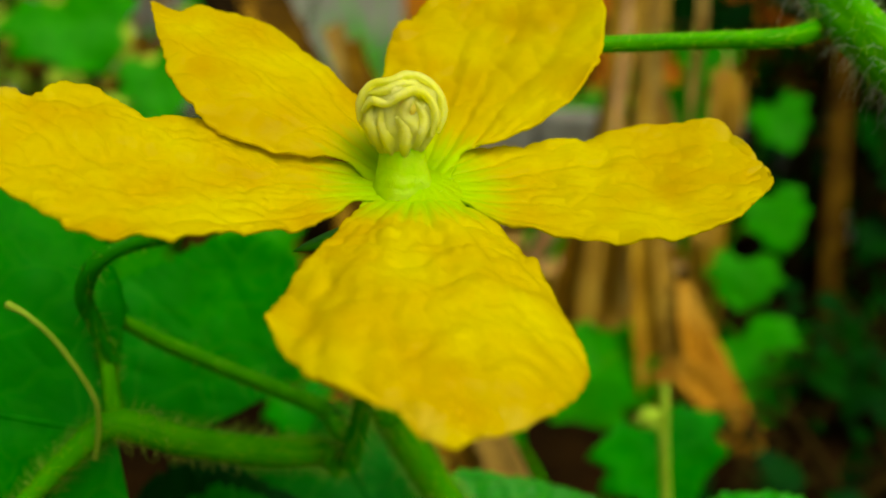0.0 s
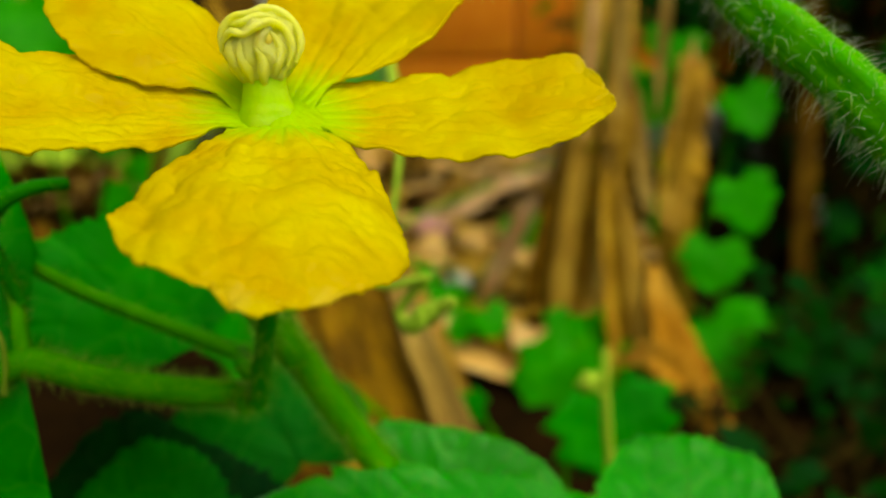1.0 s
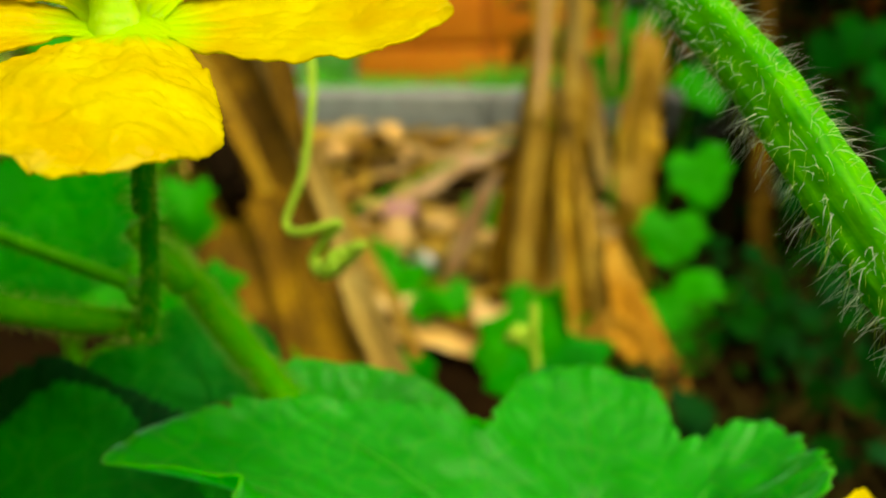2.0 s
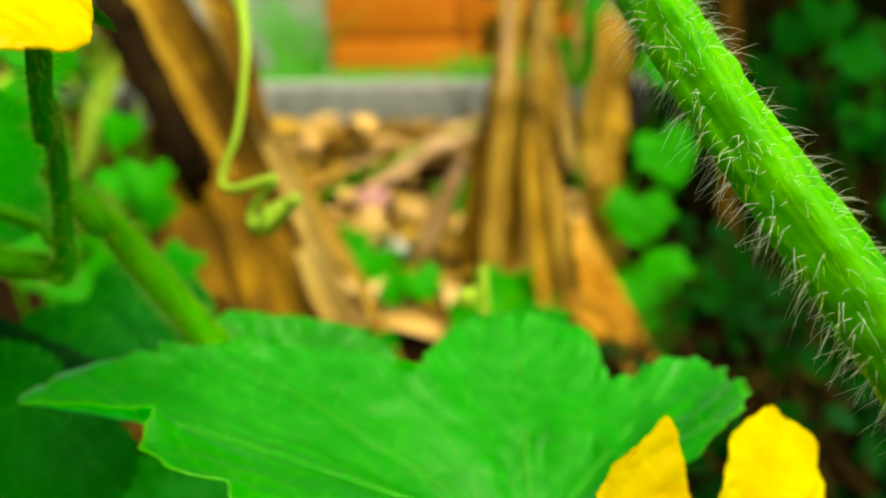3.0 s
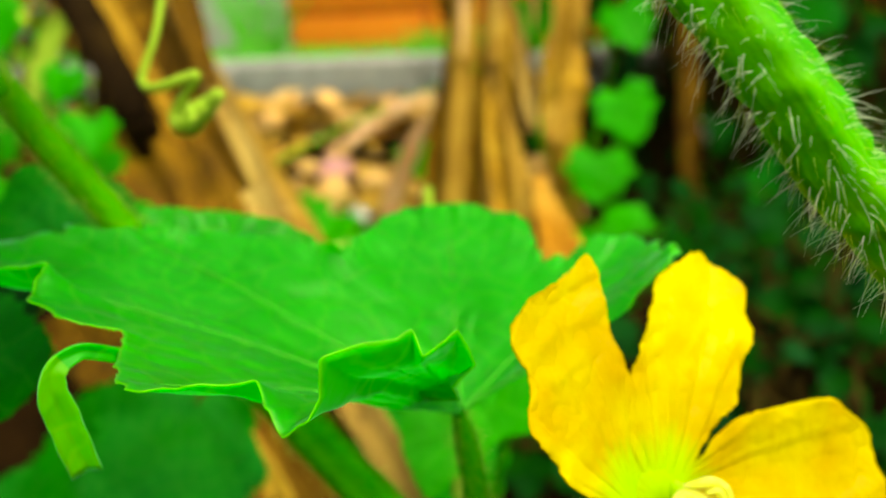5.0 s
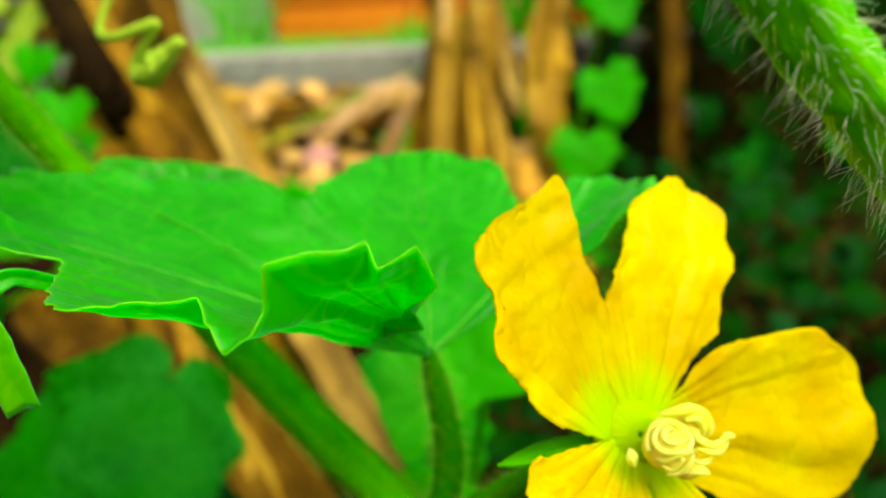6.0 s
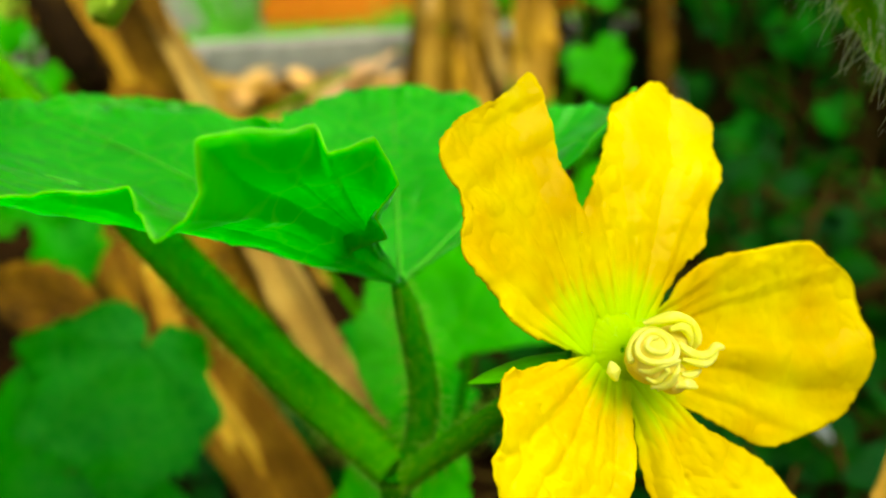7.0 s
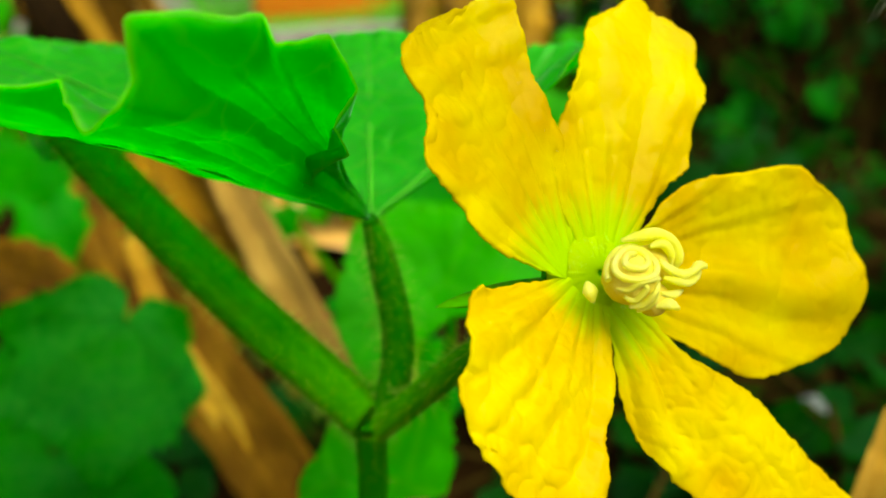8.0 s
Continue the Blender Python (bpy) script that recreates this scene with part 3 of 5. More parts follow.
FIRST_HEAD = dict(centre=(-0.0048, 0.0962, 0.2499), axis=(0.05, -0.95, 0.30), knobs=[(0.6, 0.6, 2.3, 1.3)],
    fluted=[(-4.0, 2.2), (-3.6, 2.6), (-3.0, 3.0), (-2.0, 3.7), (-0.6, 4.3), (0.8, 4.6), (2.2, 4.3), (3.4, 3.5), (4.2, 2.2), (4.6, 0.3)],
    cords=[[(-4.8, -0.6, 0.4, 0.5), (-4.5, 1.6, 1.2, 0.7), (-3.2, 3.2, 1.8, 0.7), (-1.0, 3.6, 2.4, 0.6), (0.6, 4.3, 2.0, 0.7), (2.6, 3.9, 1.6, 0.7), (4.2, 2.4, 1.2, 0.7), (4.8, 0.2, 0.8, 0.6), (4.2, -2.0, 0.9, 0.5)],
           [(-4.3, 0.2, 2.0, 0.5), (-3.2, 1.2, 2.9, 0.6), (-1.6, 0.7, 3.6, 0.5), (-0.2, 1.5, 3.9, 0.6), (1.4, 2.2, 3.4, 0.7), (3.0, 1.6, 2.8, 0.6), (3.9, -0.4, 2.3, 0.6), (3.4, -2.6, 1.9, 0.4)],
           [(-3.6, 2.2, 2.0, 0.5), (-1.8, 2.3, 3.0, 0.6), (0.2, 3.1, 2.9, 0.6), (2.2, 3.0, 2.2, 0.5)],
           [(-3.3, 0.8, 2.0, 0.6), (-3.5, -0.9, 1.8, 0.8), (-2.9, -2.4, 1.5, 0.8), (-2.1, -3.8, 0.5, 0.6)], [(-1.8, 0.4, 3.2, 0.6), (-2.1, -1.0, 2.4, 0.8), (-1.5, -2.8, 1.9, 0.9), (-1.0, -4.4, 0.7, 0.7)],
           [(1.4, 1.2, 3.2, 0.6), (2.4, -0.4, 2.2, 0.8), (2.1, -2.2, 1.8, 0.9), (1.5, -3.8, 0.7, 0.7)], [(-0.4, -0.7, 3.2, 0.6), (0.4, -2.0, 2.4, 0.9), (0.4, -3.4, 1.8, 0.9), (0.3, -4.8, 0.6, 0.7)]],
    foot=(-0.0016, 0.0, 0.0))
flower("yellow five-petalled gourd flower facing up, cream pollen head", FA, NA, [LOWER_PETAL, RIGHT_PETAL, UPPER_PETAL, BACK_PETAL, LEFT_PETAL], FIRST_HEAD, [(-0.010, 0.004, -0.006), (-0.010, -0.002, -0.0030), (0.005, 0.009, -0.006), (0.0, 0.012, -0.006)], 11, 0.85)

FB = (0.0917, 0.0776, 0.1347)
NB = (0.25, -0.87, 0.36)
FIRST_PETAL = dict(tip=(0.0752, 0.0863, 0.1678), shift=(-0.0034, -0.0012, 0.001), facing=(0.55, -0.75, 0.3), rim=[(4.5, 4.2), (9.9, 6.5), (13.6, 8.5), (18.1, 8.1), (21.3, 8.3), (24.2, 9.4), (27.3, 9.9), (30.5, 11.3), (33.6, 10.9), (32.6, 8.1), (32.2, 4.2), (32.2, -2.9), (31.0, -6.7), (29.1, -9.2), (26.5, -9.2), (23.9, -9.3), (20.7, -11.5), (17.9, -13.7), (15.3, -13.3), (12.0, -11.6), (9.1, -11.7), (5.7, -9.2), (2.0, -5.2), (-2.0, -0.8)],
    shape=dict(cup=0.1, arch=0.03, fold=0.9, cross=0.9, quilt=0.6, drops=((0.42, 0.10, 0.00016), (0.5, 0.12, 0.0002), (0.36, 0.14, 0.00018), (0.30, 0.12, 0.00018), (0.26, 0.16, 0.0002))))
SECOND_PETAL = dict(tip=(0.1075, 0.1007, 0.1645), shift=(0.0012, 0, 0), rim=[(6.1, 3.9), (11.2, 6.0), (15.9, 8.9), (19.0, 9.2), (23.9, 9.3), (28.3, 10.0), (31.0, 7.9), (34.0, 7.8), (36.1, 5.8), (37.1, 1.2), (38.0, -2.1), (34.2, -5.9), (30.7, -8.9), (26.6, -9.2), (21.2, -9.5), (16.3, -10.2), (9.3, -9.5), (3.8, -7.4)],
    shape=dict(cup=0.05, arch=0.02, fold=0.9, cross=0.4, quilt=0.5))
THIRD_PETAL = dict(tip=(0.1343, 0.0878, 0.1237), rim=[(8.2, 7.2), (13.3, 9.7), (18.0, 11.7), (22.5, 13.0), (31.5, 11.0), (38.2, 8.4), (41.4, 4.4), (43.6, -0.8), (42.1, -5.6), (40.5, -10.4), (35.6, -13.3), (30.8, -15.7), (20.1, -14.0), (13.6, -12.5), (9.2, -9.7), (5.8, -5.9)],
    shape=dict(cup=0.06, arch=0.0, fold=1.7, cross=0.3, quilt=0.6, edge=0.7))
FOURTH_PETAL = dict(tip=(0.122, 0.0683, 0.0951), rim=[(5.9, 4.7), (8.0, 6.5), (12.9, 9.7), (18.4, 11.1), (25.3, 11.2), (32.8, 10.5), (40.0, 7.5), (45.4, 1.7), (47.9, -4.9), (43.2, -4.9), (37.6, -4.5), (31.7, -4.2), (26.6, -4.8), (20.8, -3.6), (15.8, -1.9), (9.9, -1.0)],
    shape=dict(cup=-0.1, arch=0.03, fold=1.0, cross=0.3, quilt=0.6, edge=0.8))
FIFTH_PETAL = dict(tip=(0.0734, 0.0575, 0.1185), rim=[(1.4, 3.4), (5.8, 7.5), (9.6, 11.1), (11.9, 13.4), (15.4, 12.5), (18.4, 11.0), (22.5, 9.9), (25.2, 6.8), (26.7, 3.4), (27.9, -0.8), (28.5, -3.4), (30.2, -7.9), (27.7, -11.3), (22.5, -11.2), (17.5, -8.9), (13.0, -7.7), (8.1, -6.6), (5.5, -5.6)],
    shape=dict(cup=0.1, arch=0.04, fold=1.1, cross=0.6, quilt=0.9))
SECOND_HEAD = dict(foot=(0.0030, 0.0, 0.0010), centre=(0.0948, 0.0719, 0.1359), axis=(0.2, -0.9, 0.35),
    knobs=[(-1.2, 0.1, -0.3, 3.2), (2.6, 1.2, -1.6, 2.4), (1.6, -2.8, -0.9, 2.0)],
    cords=[[(-1.6, 4.4, -0.4, 0.5), (0.4, 4.6, 0.6, 0.8), (2.4, 4.6, 0.8, 0.9), (4.3, 3.4, 0.6, 0.9), (5.0, 1.6, 0.2, 0.8), (4.6, 0.2, -0.4, 0.5)],
           [(1.0, 3.3, 1.0, 0.6), (2.6, 3.4, 1.2, 0.7), (3.6, 2.2, 1.0, 0.6), (3.7, 0.9, 0.6, 0.5)],
           [(1.6, 1.6, 1.6, 0.5), (2.4, 0.6, 1.8, 0.6), (4.2, -0.3, 1.6, 0.6), (5.8, -0.2, 1.5, 0.5), (6.9, 0.4, 1.4, 0.6), (7.9, 0.2, 1.3, 0.7)],
           [(1.8, -0.4, 1.6, 0.5), (3.4, -1.0, 1.6, 0.6), (5.2, -1.4, 1.2, 0.6), (6.4, -0.9, 1.1, 0.5), (7.0, -0.2, 1.2, 0.5)],
           [(0.9, -3.6, 0.6, 0.6), (2.4, -3.5, 1.0, 0.85), (3.9, -4.2, 0.5, 0.6)], [(1.6, -2.2, 1.0, 0.5), (3.2, -2.5, 0.9, 0.6), (4.9, -2.2, 0.4, 0.4)],
           [(-3.3, -1.9, 1.2, 0.45), (-2.2, -2.5, 1.5, 0.5), (-1.2, -1.4, 2.6, 0.45), (-1.6, -0.9, 2.9, 0.4)], [(-2.4, -3.2, 0.6, 0.5), (-0.9, -3.1, 1.0, 0.55), (0.2, -1.9, 2.1, 0.5), (0.8, -0.8, 2.2, 0.4)],
           [(-0.9, -3.9, -0.4, 0.5), (0.4, -3.2, 0.6, 0.5), (1.1, -2.0, 1.4, 0.45)], [(-3.9, -0.9, 0.9, 0.4), (-3.0, -1.2, 1.8, 0.45), (-1.8, -0.6, 2.8, 0.45), (0.0, -0.4, 2.8, 0.45), (1.2, -0.5, 1.8, 0.4)],
           [(-5.8, 0.2, -2.2, 0.5), (-5.7, -0.9, -2.0, 0.9), (-5.4, -2.2, -2.2, 0.5)]],
    spirals=[((-1.2, 0.1, -0.3, 3.35), (-0.25, 0.62, 0.78), 2.4, 0.16, 1.1, 0.40)])
flower("bright yellow five-petalled gourd flower facing the viewer", FB, NB, [FIRST_PETAL, SECOND_PETAL, THIRD_PETAL, FOURTH_PETAL, FIFTH_PETAL], SECOND_HEAD, [(-0.0145, -0.004, 0.0005), (0.010, 0.012, 0.010), (0.004, 0.006, -0.012)], 29, 0.34)


# ---- the hairy stem that crosses in front ----
STEM = [(0.052, 0.158, 0.283, 0.0036), (0.0590, 0.1360, 0.2660, 0.0037), (0.0640, 0.1205, 0.2545, 0.0038), (0.0720, 0.1080, 0.2450, 0.0039), (0.0785, 0.0920, 0.2335, 0.0040),
        (0.0810, 0.0815, 0.2255, 0.0040), (0.0837, 0.0728, 0.2178, 0.0040), (0.0873, 0.0660, 0.2103, 0.0041), (0.0915, 0.0604, 0.2029, 0.0041),
        (0.0960, 0.0567, 0.1955, 0.0041), (0.1005, 0.0562, 0.1887, 0.0041), (0.1057, 0.0567, 0.1830, 0.0041), (0.1114, 0.0584, 0.1772, 0.0042),
        (0.1171, 0.0601, 0.1714, 0.0042), (0.1300, 0.0640, 0.1590, 0.0043), (0.1600, 0.0680, 0.1250, 0.0044), (0.2000, 0.0720, 0.0500, 0.0045), (0.2200, 0.0800, -0.0900, 0.0046)]
rng = random.Random(5)
vine_front = thing("vine_stem", STEM[-1][:3], "thick bright green vine stem covered in white hairs", "stem", "vine stems")
bm = bmesh.new()
tube(bm, STEM, 190, 40, 0.06, 0.12)
part("stem", bm, "stem", vine_front)
bm = bmesh.new()
hair_mesh(bm, STEM[:15], 2300, 0.0040, 0.000042, rng, 0.15, (-0.15, 0, -0.5))
tagged(part("hairs", bm, "hair", vine_front, "fine white bristly hairs"), kind="stuff")
bm = bmesh.new()
hair_mesh(bm, STEM[:15], 1500, 0.0026, 0.000036, rng, 0.7, (-0.2, -0.3, -0.9))
tagged(part("short_hairs", bm, "hair_green", vine_front, "short yellow-green hairs lying on the stem"), kind="stuff")
bm = bmesh.new()
tube(bm, [(0.0181, 0.1215, 0.2574, 0.0011), (0.0237, 0.1215, 0.2575, 0.0012), (0.0371, 0.1237, 0.2579, 0.0013), (0.0518, 0.1279, 0.2584, 0.0015), (0.0605, 0.1347, 0.2605, 0.0020)], 30, 12, 0, 0.05)
side = part("side_stalk", bm, "stem", vine_front, "thin green stalk with short pale hairs")
bm = bmesh.new()
hair_mesh(bm, [(0.0181, 0.1215, 0.2574, 0.0011), (0.0237, 0.1215, 0.2575, 0.0012), (0.0371, 0.1237, 0.2579, 0.0013), (0.0518, 0.1279, 0.2584, 0.0015), (0.0605, 0.1347, 0.2605, 0.0020)], 420, 0.0016, 0.00003, rng, 0.3, (0, 0, 0.1))
tagged(part("stalk_hairs", bm, "hair_green", side, "short pale hairs"), kind="stuff")


# ---- gourd leaves ----
def curve_at(knots, a):
    """Value of a smooth closed-over curve through (angle, value...) knots at angle a."""
    for i in range(len(knots) - 1):
        if knots[i][0] <= a <= knots[i + 1][0]:
            break
    p1, p2 = knots[i], knots[i + 1]
    f = (a - p1[0]) / (p2[0] - p1[0])
    f2 = f * f * (3 - 2 * f)
    return [x + (y - x) * (0.5 * f + 0.5 * f2) for x, y in zip(p1[1:], p2[1:])]


def gourd_leaf(label, joint, lobes, material="leaf", turn=None, veins=(), seed=0, teeth=1.0, power=0.95, na=180, nr=26, group="gourd leaves", size=1.0, vein_radius=0.0004, curl=None):
    """A lobed gourd leaf round its joint. lobes: (angle, radius, lift) from one side of its gap to the other; curl: (angle, rise, twist, swing) of an upturned part."""
    root = thing("gourd_leaf", joint, label, "leaf", group)
    o = Vector((seed * 5.1, seed * 2.3, seed))
    m = Matrix.Translation(joint) @ (turn if turn is not None else Matrix())
    a0, a1 = lobes[0][0], lobes[-1][0]

    def place(a, p):
        r, z = curve_at(lobes, a)
        pw, twist, swing = curve_at(curl, a) if curl else (power, 0.0, 0.0)
        rs, zs = (sum(curve_at(lobes, min(max(a + d, a0), a1))[k] for d in (-12, -6, 0, 6, 12)) / 5 for k in (0, 1))
        near = p ** 5 if not curl or a < 245 else p ** 18
        r, z = rs + (r - rs) * near, zs + (z - zs) * near
        r, z = r * size, z * size
        tooth = teeth * (1.0 if not curl or a < 160 else 0.3 if a < 245.5 else 0.12)
        cusp = (a / 5.2 + 0.9 * noise.noise(Vector((a * 0.07, 0, 0)) + o)) % 1
        deep = 0.055 * max(0.1, 0.55 + 1.3 * noise.noise(Vector((a * 0.06, 4, 0)) + o))
        r *= 1 + tooth * (0.018 * noise.noise(Vector((a * 0.33, 1, 0)) + o) * p ** 4 - deep * 4 * cusp * (1 - cusp) * p ** 14)
        spur = abs((a / 3.3 + 1.5 * noise.noise(Vector((a * 0.05, 7, 0)) + o)) % 1 - 0.5)
        r *= 1 + tooth * 0.022 * max(0, 1 - spur * 5) * p ** 24
        e = radians(a - swing - twist * (1 - p))
        fx, fy = r * p * math.cos(e), r * p * math.sin(e)
        wave = teeth * (0.0034 * noise.noise(Vector((fx * 42, fy * 42, 2)) + o) * (1 - 0.6 * p) + 0.0016 * noise.noise(Vector((fx * 120, fy * 120, 5)) + o) * p * (1.3 - p) + 0.0012 * noise.noise(Vector((a * 0.3, 9, 0)) + o) * p ** 10 * tooth) * p
        wave *= 1.0 if not curl or a < 245.5 else 0.3
        if curl and a < 50:
            wave += 0.0022 * noise.noise(Vector((fx * 150, fy * 150, 3)) + o) * p
        crumple = 0.0004 * noise.noise(Vector((fx * 260, fy * 260, 7)) + o) - 0.0004 * size * (1 - abs(noise.noise(Vector((fx * 130, fy * 130, z * 130)) + o))) ** 6 * min(1, p * 4)
        dent = 0.0
        for va in veins:
            dent -= 0.0006 * size * math.exp(-((a - va) * p * 0.12) ** 2) * min(1, p * 3) * (1 - p)
        return Vector((fx, fy, z * p ** pw + wave + crumple + dent))

    pts, uvs = [], []
    for i in range(na + 1):
        a = a0 + (a1 - a0) * i / na
        pts.append([m @ place(a, max(0.012, j / nr) ** 0.9) for j in range(nr + 1)])
        uvs.append([(j / nr, i / na) for j in range(nr + 1)])
    bm = bmesh.new()
    sheet(bm, pts, uvs, 0.00022)
    blade = part("blade", bm, material, root)
    for va in veins:
        bm = bmesh.new()
        rr = vein_radius * size
        line = [(*(m @ (place(va, p) + Vector((0, 0, 0.00012)))), rr * (1.25 - p)) for p in (0.02, 0.2, 0.4, 0.6, 0.8, 0.93)]
        tube(bm, line, 30, 8)
        for k in range(5):
            for sg in (-1, 1):
                p = 0.28 + 0.13 * k + 0.03 * sg
                seg = []
                for q in range(5):
                    a = va + sg * q * (5.0 - 2.0 * p) * 0.9
                    if a0 < a < a1:
                        seg.append((*(m @ (place(a, min(0.95, p + 0.035 * q)) + Vector((0, 0, 0.00008)))), rr * 0.26 * (1 - 0.18 * q)))
                if len(seg) > 2:
                    tube(bm, seg, 10, 6)
        part("vein", bm, "vein" if material == "leaf" else material, blade)
    return root


LEAF_JOINT = (0.0664, 0.1098, 0.1353)
gourd_leaf("broad lobed green gourd leaf with toothed, upturned rim", LEAF_JOINT, [
    (-12, 0.0300, 0.0200), (-2, 0.0395, 0.0270), (36, 0.0535, 0.0197), (55, 0.0414, 0.0167), (66, 0.0530, 0.0217), (82, 0.0578, 0.0247), (95, 0.0560, 0.0240), (110, 0.0440, 0.0238),
    (121, 0.0386, 0.0237), (138, 0.0550, 0.0275), (156, 0.0760, 0.0320), (171, 0.0875, 0.0342), (177, 0.0905, 0.0340), (182, 0.0720, 0.0355), (187, 0.0633, 0.0363), (192, 0.0655, 0.0333),
    (198, 0.0610, 0.0315), (201, 0.0530, 0.0292), (222, 0.0600, 0.0292), (234, 0.0494, 0.0295), (238, 0.0520, 0.0275), (241, 0.0535, 0.0252), (244, 0.0530, 0.0266), (245.2, 0.0510, 0.0285),
    (246.4, 0.0516, 0.0345), (250, 0.0472, 0.0343), (254, 0.0430, 0.0337), (256, 0.0402, 0.0333), (258, 0.0418, 0.0304), (261, 0.0376, 0.0305), (264, 0.0338, 0.0306), (266, 0.0334, 0.0282), (268, 0.0322, 0.0247), (270, 0.0303, 0.0201), (273, 0.0257, 0.0160),
    (276, 0.0140, 0.0092)],
    "leaf", None, (0, 38, 84, 152, 176, 218), 3, nr=44, na=620, vein_radius=0.0004,
    curl=[(-12, 0.95, 0, 0), (244.5, 0.95, 0, 0), (246.5, 0.78, 0, 0), (258, 0.75, 10, 0), (268, 0.75, 24, 0), (270, 0.75, 26, 8), (273, 0.8, 24, 9), (276, 0.9, 6, 40)])

gourd_leaf("green gourd leaf showing behind the broad one", (0.0257, 0.1515, 0.1423), [
    (-5, 0.020, 0.0), (20, 0.021, 0.001), (38, 0.022, 0.001), (60, 0.0222, 0.001), (90, 0.0235, 0.001), (112, 0.0275, 0.001), (132, 0.036, 0.002), (142, 0.034, 0.001), (158, 0.024, 0.0), (180, 0.018, 0.0)],
    "leaf", pose(0, 0, 0, 50, 0, 0), (60, 132), 47, 0.5)
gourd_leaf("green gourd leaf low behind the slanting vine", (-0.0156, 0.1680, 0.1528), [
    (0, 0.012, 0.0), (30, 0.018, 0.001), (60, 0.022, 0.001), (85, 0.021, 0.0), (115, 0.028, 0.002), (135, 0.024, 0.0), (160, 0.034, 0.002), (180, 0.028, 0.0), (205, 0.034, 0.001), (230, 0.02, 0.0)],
    "leaf_dark_shaded", pose(0, 0, 0, 50, 0, 0), (60, 115, 160, 205), 53, 0.8)
# leaves low on the left, one partly over another; their darker greens hold painted shade
# near-black here is painted shade, not the leaf's own green
gourd_leaf("gourd leaf under the fuzzy vine, deep shade in its colour", (-0.0468, 0.1489, 0.1319), [
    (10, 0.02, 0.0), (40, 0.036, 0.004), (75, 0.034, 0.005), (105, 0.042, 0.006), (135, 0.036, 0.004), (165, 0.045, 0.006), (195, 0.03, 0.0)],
    "leaf_painted_shade", pose(0, 0, 0, 50, 0, 0), (40, 105, 165), 39)
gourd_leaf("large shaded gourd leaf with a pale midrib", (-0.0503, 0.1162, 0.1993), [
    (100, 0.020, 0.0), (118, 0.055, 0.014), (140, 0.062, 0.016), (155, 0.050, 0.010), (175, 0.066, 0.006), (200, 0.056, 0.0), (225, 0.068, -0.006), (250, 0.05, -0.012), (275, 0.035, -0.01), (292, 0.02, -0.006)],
    "leaf_mid_and_shaded", pose(0, 0, 0, 50, 8, 0), (178, 225), 14)
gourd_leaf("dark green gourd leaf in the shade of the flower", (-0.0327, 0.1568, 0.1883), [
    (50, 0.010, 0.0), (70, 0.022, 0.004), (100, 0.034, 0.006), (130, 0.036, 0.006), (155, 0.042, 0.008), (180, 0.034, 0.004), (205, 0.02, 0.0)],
    "leaf_mid_and_shaded", pose(0, 0, 0, 52, 0, 8), (110, 155), 17)
gourd_leaf("gourd leaf low under the vine, shade toned into its green", (-0.0450, 0.1337, 0.1285), [
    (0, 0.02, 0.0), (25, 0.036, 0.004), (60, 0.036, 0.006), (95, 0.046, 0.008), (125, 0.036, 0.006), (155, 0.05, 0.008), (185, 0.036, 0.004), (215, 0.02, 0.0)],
    "leaf_dark_shaded", pose(0, 0, 0, 38, 0, 0), (25, 95, 155), 19)
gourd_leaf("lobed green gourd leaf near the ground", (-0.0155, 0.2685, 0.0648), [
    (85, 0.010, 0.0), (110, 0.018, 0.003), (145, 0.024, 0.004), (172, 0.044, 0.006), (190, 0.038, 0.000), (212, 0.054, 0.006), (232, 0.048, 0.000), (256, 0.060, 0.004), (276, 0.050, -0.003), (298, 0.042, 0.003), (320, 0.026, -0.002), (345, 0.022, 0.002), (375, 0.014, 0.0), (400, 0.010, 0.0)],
    "leaf_dark_shaded", pose(0, 0, 0, 48, 0, 10), (172, 212, 256, 298), 23, 2.2)
gourd_leaf("gourd leaf lying on the soil, its green darkened for shade", (-0.0664, 0.3047, -0.0033), [
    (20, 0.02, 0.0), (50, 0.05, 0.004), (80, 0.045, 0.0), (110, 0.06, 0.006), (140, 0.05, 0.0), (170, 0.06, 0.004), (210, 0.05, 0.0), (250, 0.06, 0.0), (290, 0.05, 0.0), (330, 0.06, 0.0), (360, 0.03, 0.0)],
    "leaf_dark_shaded", pose(0, 0, 0, 35, 0, 0), (50, 110, 170, 330), 43, 1.5)
gourd_leaf("bright gourd leaf behind the second flower", (0.0876, 0.1874, 0.0835), [
    (0, 0.03, 0.0), (30, 0.035, 0.004), (70, 0.032, 0.004), (110, 0.042, 0.004), (150, 0.032, 0.004), (180, 0.03, 0.0), (215, 0.03, 0)],
    "leaf_far", pose(0, 0, 0, 36, 0, 0), (30, 110), 27)
gourd_leaf("green gourd leaf low beside the vine joint", (0.0582, 0.1497, 0.0559), [
    (0, 0.02, 0.0), (40, 0.03, 0.004), (80, 0.028, 0.004), (120, 0.016, 0.004), (150, 0.015, 0.004), (200, 0.012, 0.0)],
    "leaf_far", pose(0, 0, 0, 40, 0, 0), (40,), 31)


